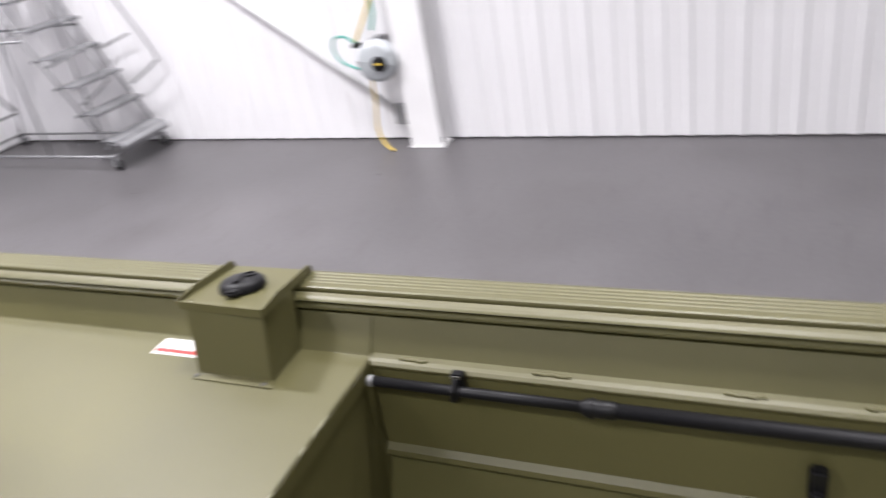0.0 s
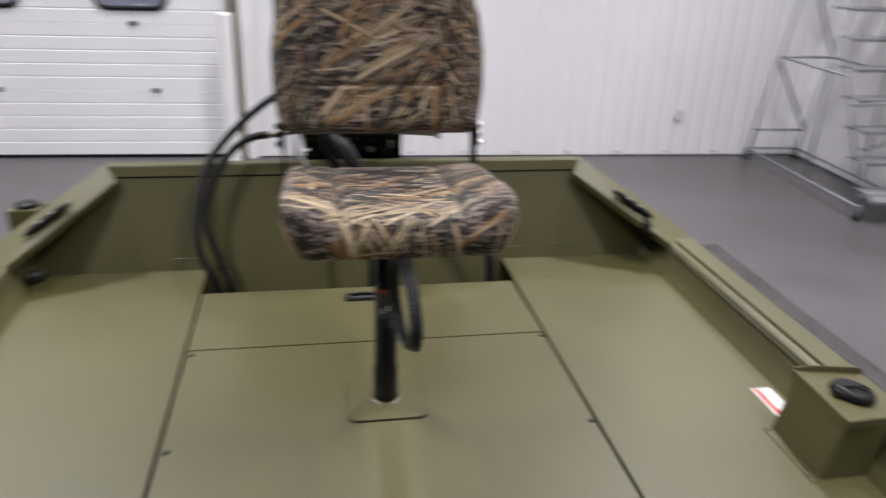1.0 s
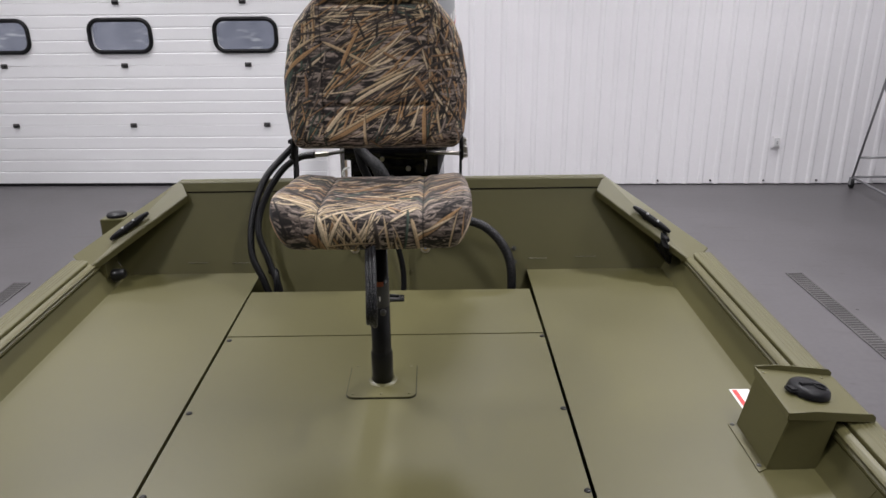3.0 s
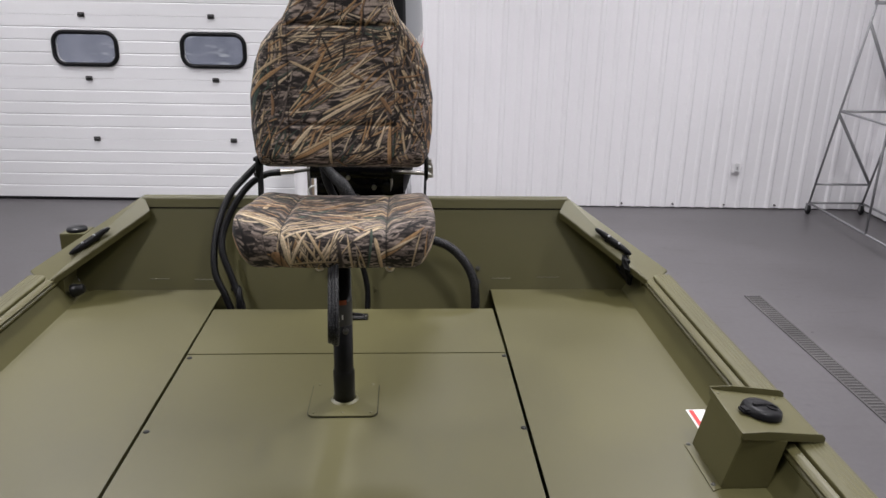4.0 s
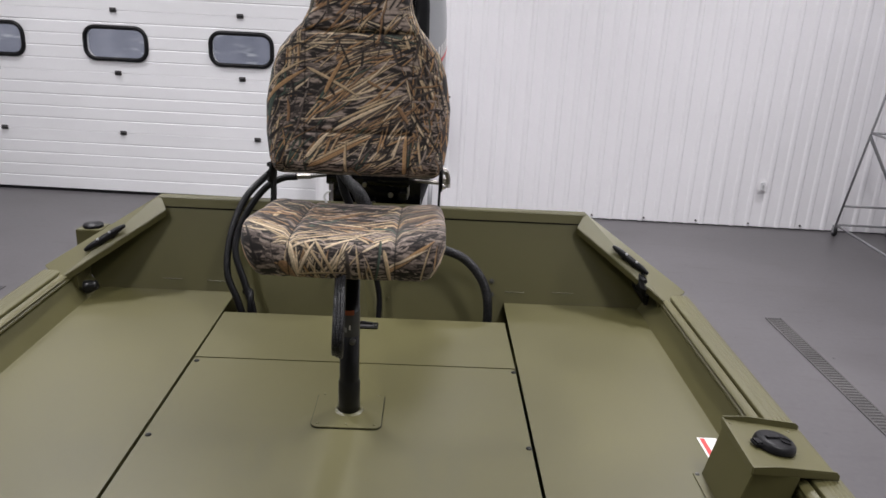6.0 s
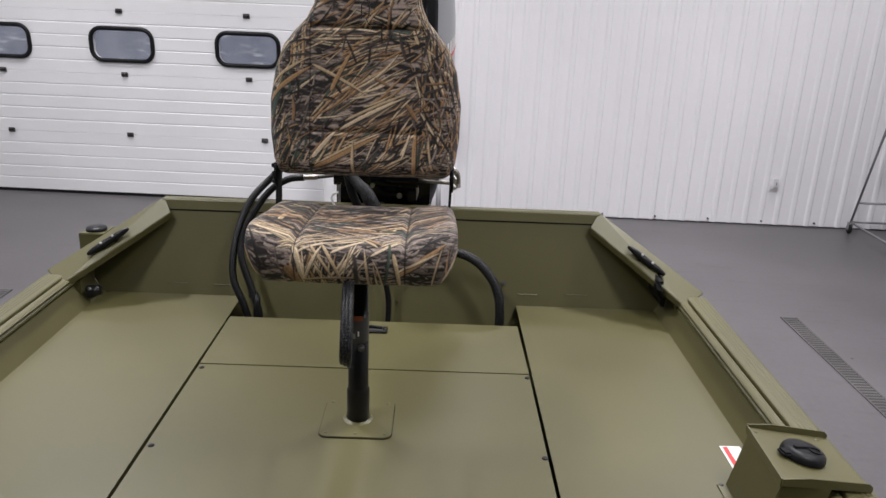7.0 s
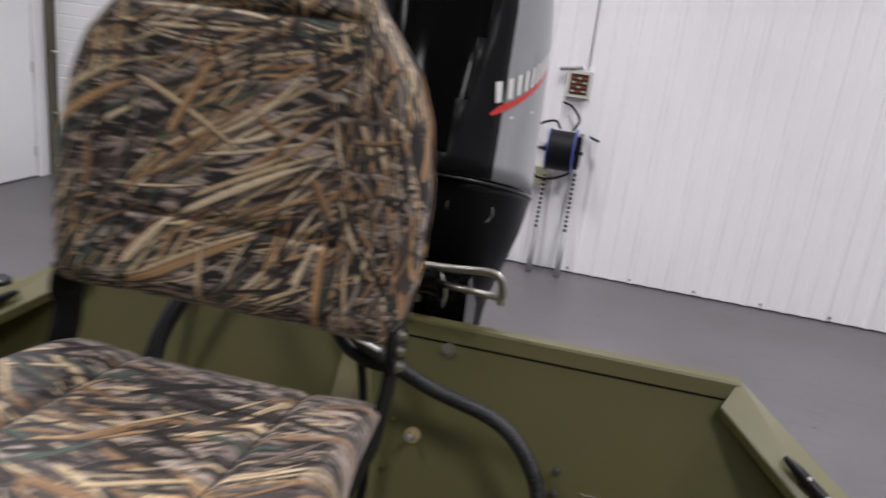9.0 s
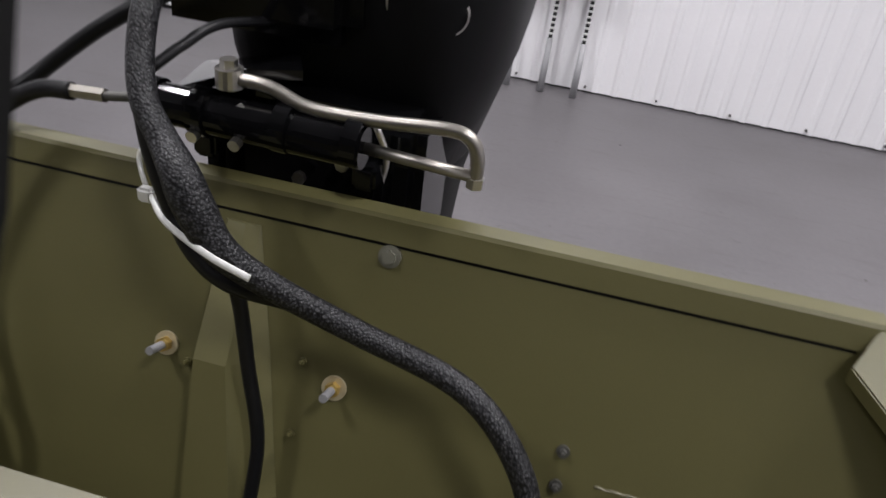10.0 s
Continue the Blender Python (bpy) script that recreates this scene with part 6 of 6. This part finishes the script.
sweep(bm, spline([(4.42, 1.48, 0.76), (4.44, 1.58, 0.815), (4.46, 1.68, 0.80), (4.47, 1.71, 0.72), (4.46, 1.66, 0.645), (4.45, 1.56, 0.60), (4.44, 1.48, 0.58)], 6), 0.009, 8)
part("green_hose", bm, GREEN, reel, "green rubber hose", True)
bm = bmesh.new()
sweep(bm, spline([(4.43, 1.50, 0.77), (4.46, 1.42, 0.92), (4.50, 1.36, 1.06), (4.53, 1.33, 1.25), (4.54, 1.34, 1.5)], 6), 0.011, 8)
part("yellow_hose", bm, YELLOW, reel, "yellow air hose", True)
bm = bmesh.new()
sweep(bm, spline([(4.47, 1.38, 0.84), (4.50, 1.36, 0.95), (4.52, 1.37, 1.10), (4.53, 1.36, 1.5), (4.53, 1.36, 2.2)], 6), 0.012, 8)
part("supply_hose", bm, GREEN, reel, "green supply hose", True)
bm = bmesh.new()
sweep(bm, spline([(4.45, 1.44, 0.51), (4.47, 1.46, 0.35), (4.46, 1.48, 0.15), (4.42, 1.42, 0.05), (4.38, 1.34, 0.012)], 6), 0.010, 8)
part("hose_tail", bm, YELLOW, reel, "yellow hose end", True)

cd = thing("wall_brace", "pale grey diagonal brace rod along the side wall", "brace", "", ROOM)
bm = bmesh.new()
cyl(bm, (XR - 0.05, 1.285, 0.19), (XR - 0.05, 4.6, 2.68), 0.016, seg=12)
part("rod", bm, mat("brace_grey", (0.80, 0.80, 0.81), 0.5), cd, "", True)
part("cleat_plate", boxed(XR - 0.07, 1.275, 0.14, XR - 0.03, 1.38, 0.29, 0.003), GALV, cd)

# ---------------------------------------------------------------- things on the back wall
YW = YB - 0.016
rl = thing("cord_reel", "blue and black hose reel mounted on the back wall", "hose reel", "", ROOM)
RX, RZ = -0.11, 1.05
m = pose(RX, YW - 0.20, RZ, 0, 90, 0)
bm = bmesh.new()
lathe(bm, [(0.045, -0.105), (0.165, -0.105), (0.17, -0.10), (0.165, -0.095), (0.045, -0.095)], m, 32)
part("flange", bm, BLUE, rl, "blue steel reel flange", True)
bm = bmesh.new()
lathe(bm, [(0.045, 0.095), (0.178, 0.095), (0.183, 0.10), (0.178, 0.105), (0.045, 0.105)], m, 32)
part("flange", bm, BLUE, rl, "blue steel reel flange", True)
bm = bmesh.new()
for k in range(7):
    z = -0.083 + k * 0.0275
    pts = [m @ Vector((0.145 * math.cos(a), 0.145 * math.sin(a), z)) for a in [2 * math.pi * i / 28 for i in range(28)]]
    sweep(bm, pts, 0.0145, 8, closed=True)
    part("hose_turn", bm, RUBBER, rl, "", True)
    bm = bmesh.new()
lathe(bm, [(0, -0.09), (0.135, -0.09), (0.135, 0.09), (0, 0.09)], m, 24)
part("drum", bm, BLACK, rl, "black reel drum", True)
bm = bmesh.new()
cyl(bm, (RX - 0.20, YW - 0.20, RZ), (RX + 0.17, YW - 0.20, RZ), 0.014, seg=12)
part("axle", bm, BLACK, rl, "", True)
bm = bmesh.new()
box(bm, RX + 0.115, YW - 0.22, RZ - 0.13, RX + 0.145, YW, RZ + 0.13, 0.004)
part("bracket", bm, BLACK, rl)
bm = bmesh.new()
box(bm, RX - 0.145, YW - 0.22, RZ - 0.02, RX - 0.125, YW, RZ + 0.02, 0.004)
part("bracket", bm, BLACK, rl)
for pts in ([(RX + 0.06, YW - 0.12, RZ + 0.16), (RX + 0.09, YW - 0.06, RZ + 0.24), (RX + 0.02, YW - 0.03, RZ + 0.33), (RX - 0.06, YW - 0.02, RZ + 0.36)],
            [(RX - 0.04, YW - 0.12, RZ + 0.16), (RX - 0.09, YW - 0.08, RZ + 0.21), (RX - 0.19, YW - 0.06, RZ + 0.18), (RX - 0.25, YW - 0.05, RZ + 0.12)],
            [(RX - 0.20, YW - 0.20, RZ), (RX - 0.22, YW - 0.16, RZ - 0.10), (RX - 0.20, YW - 0.10, RZ - 0.24), (RX - 0.08, YW - 0.08, RZ - 0.26), (RX + 0.06, YW - 0.08, RZ - 0.20), (RX + 0.12, YW - 0.08, RZ - 0.10)]):
    bm = bmesh.new()
    sweep(bm, spline(pts, 8), 0.010, 8)
    part("hose", bm, RUBBER, rl, "", True)

bm = bmesh.new()
sweep(bm, [(RX - 0.27, YW - 0.06 - 0.02 * math.cos(k * 0.45), RZ + 0.06 + 0.045 * math.sin(k * 0.45)) for k in range(15)], 0.012, 8)
part("hose_end_loop", bm, YELLOW, rl, "yellow hose end", True)

sg = thing("framed_notice", "small dark framed notice on the back wall", "sign", "", ROOM)
part("frame", boxed(-0.175, YW - 0.025, 1.455, 0.025, YW, 1.665, 0.004), mat("frame_beige", (0.52, 0.50, 0.46), 0.5), sg)
part("panel", boxed(-0.145, YW - 0.028, 1.482, -0.002, YW - 0.0255, 1.64), mat("notice_dark", (0.035, 0.018, 0.012), 0.4), sg)
for r in range(4):
    for c in range(3):
        part("print_bar", boxed(-0.132 + c * 0.044, YW - 0.0295, 1.500 + r * 0.034, -0.102 + c * 0.044, YW - 0.0285, 1.514 + r * 0.034), bpy.data.materials["orange_print"] if (r + c) % 2 else TAN, sg)
bx = thing("junction_box", "beige electrical box on the back wall", "electrical box", "", ROOM)
part("body", boxed(-0.40, YW - 0.06, 0.72, -0.20, YW, 0.87, 0.006), TAN, bx)
br2 = thing("wall_crank", "black crank handle sticking out of the back wall", "handle", "", ROOM)
bm = bmesh.new()
sweep(bm, [(0.085, YW, 1.165), (0.09, YW - 0.05, 1.165), (0.10, YW - 0.06, 1.163), (0.165, YW - 0.07, 1.145)], 0.010, 8)
part("rod", bm, BLACK, br2, "", True)
bm = bmesh.new()
cyl(bm, (-0.02, YW - 0.008, 1.70), (-0.02, YW - 0.008, CEILING), 0.008, seg=10)
cd = thing("conduit", "white electrical conduit on the back wall", "conduit", "", ROOM)
part("pipe", bm, WHITE, cd, "", True)
bm = bmesh.new()
sweep(bm, [(-0.24, YW - 0.02, 1.66), (-0.16, YW - 0.02, 1.675), (-0.06, YW - 0.02, 1.69)], 0.014, 8)
part("elbow", bm, GALV, cd, "", True)


def striped_post(x):
    t = thing("striped_post", "grey post with black and white stripes leaning on the wall", "post", "striped posts", ROOM @ pose(x, 0, 0))
    a, b = Vector((0, YB - 0.17, 0.0)), Vector((0.0, YB - 0.055, 0.88))
    bm = bmesh.new()
    cyl(bm, a, a.lerp(b, 0.43), 0.026, 0.020, 12)
    part("grey_shaft", bm, mat("post_grey", (0.30, 0.30, 0.31), 0.5) if "post_grey" not in bpy.data.materials else bpy.data.materials["post_grey"], t, "", True)
    for k in range(26):
        h = 0.432 + 0.0215 * k + (0.004 if k % 2 else 0.0)
        n = 0.0175 if k % 2 else 0.0255
        bm = bmesh.new()
        cyl(bm, a.lerp(b, h), a.lerp(b, h + n), 0.0145, seg=10)
        part("stripe", bm, BLACK if k % 2 == 0 else TIE, t, "", True)


for x in (-0.48, -0.225, 0.014):
    striped_post(x)

# small dark spots on the floor
random.seed(8)
for x, y, r in ((4.0, 1.27, 0.018), (0.42, 4.66, 0.012), (2.7, 2.6, 0.010), (3.6, 3.1, 0.011), (1.7, 3.6, 0.009)):
    t = thing("floor_spot", "small dark spot of dirt on the grey floor", "dirt", "dirt spots on the floor", ROOM @ pose(x, y, 0.0))
    bm = bmesh.new()
    slab(bm, [(r * random.uniform(0.6, 1.3) * math.cos(a), r * random.uniform(0.4, 0.9) * math.sin(a), 0.0005) for a in [2 * math.pi * k / 9 for k in range(9)]], (0, 0, 0.0012))
    part("crust", bm, IRON, t)
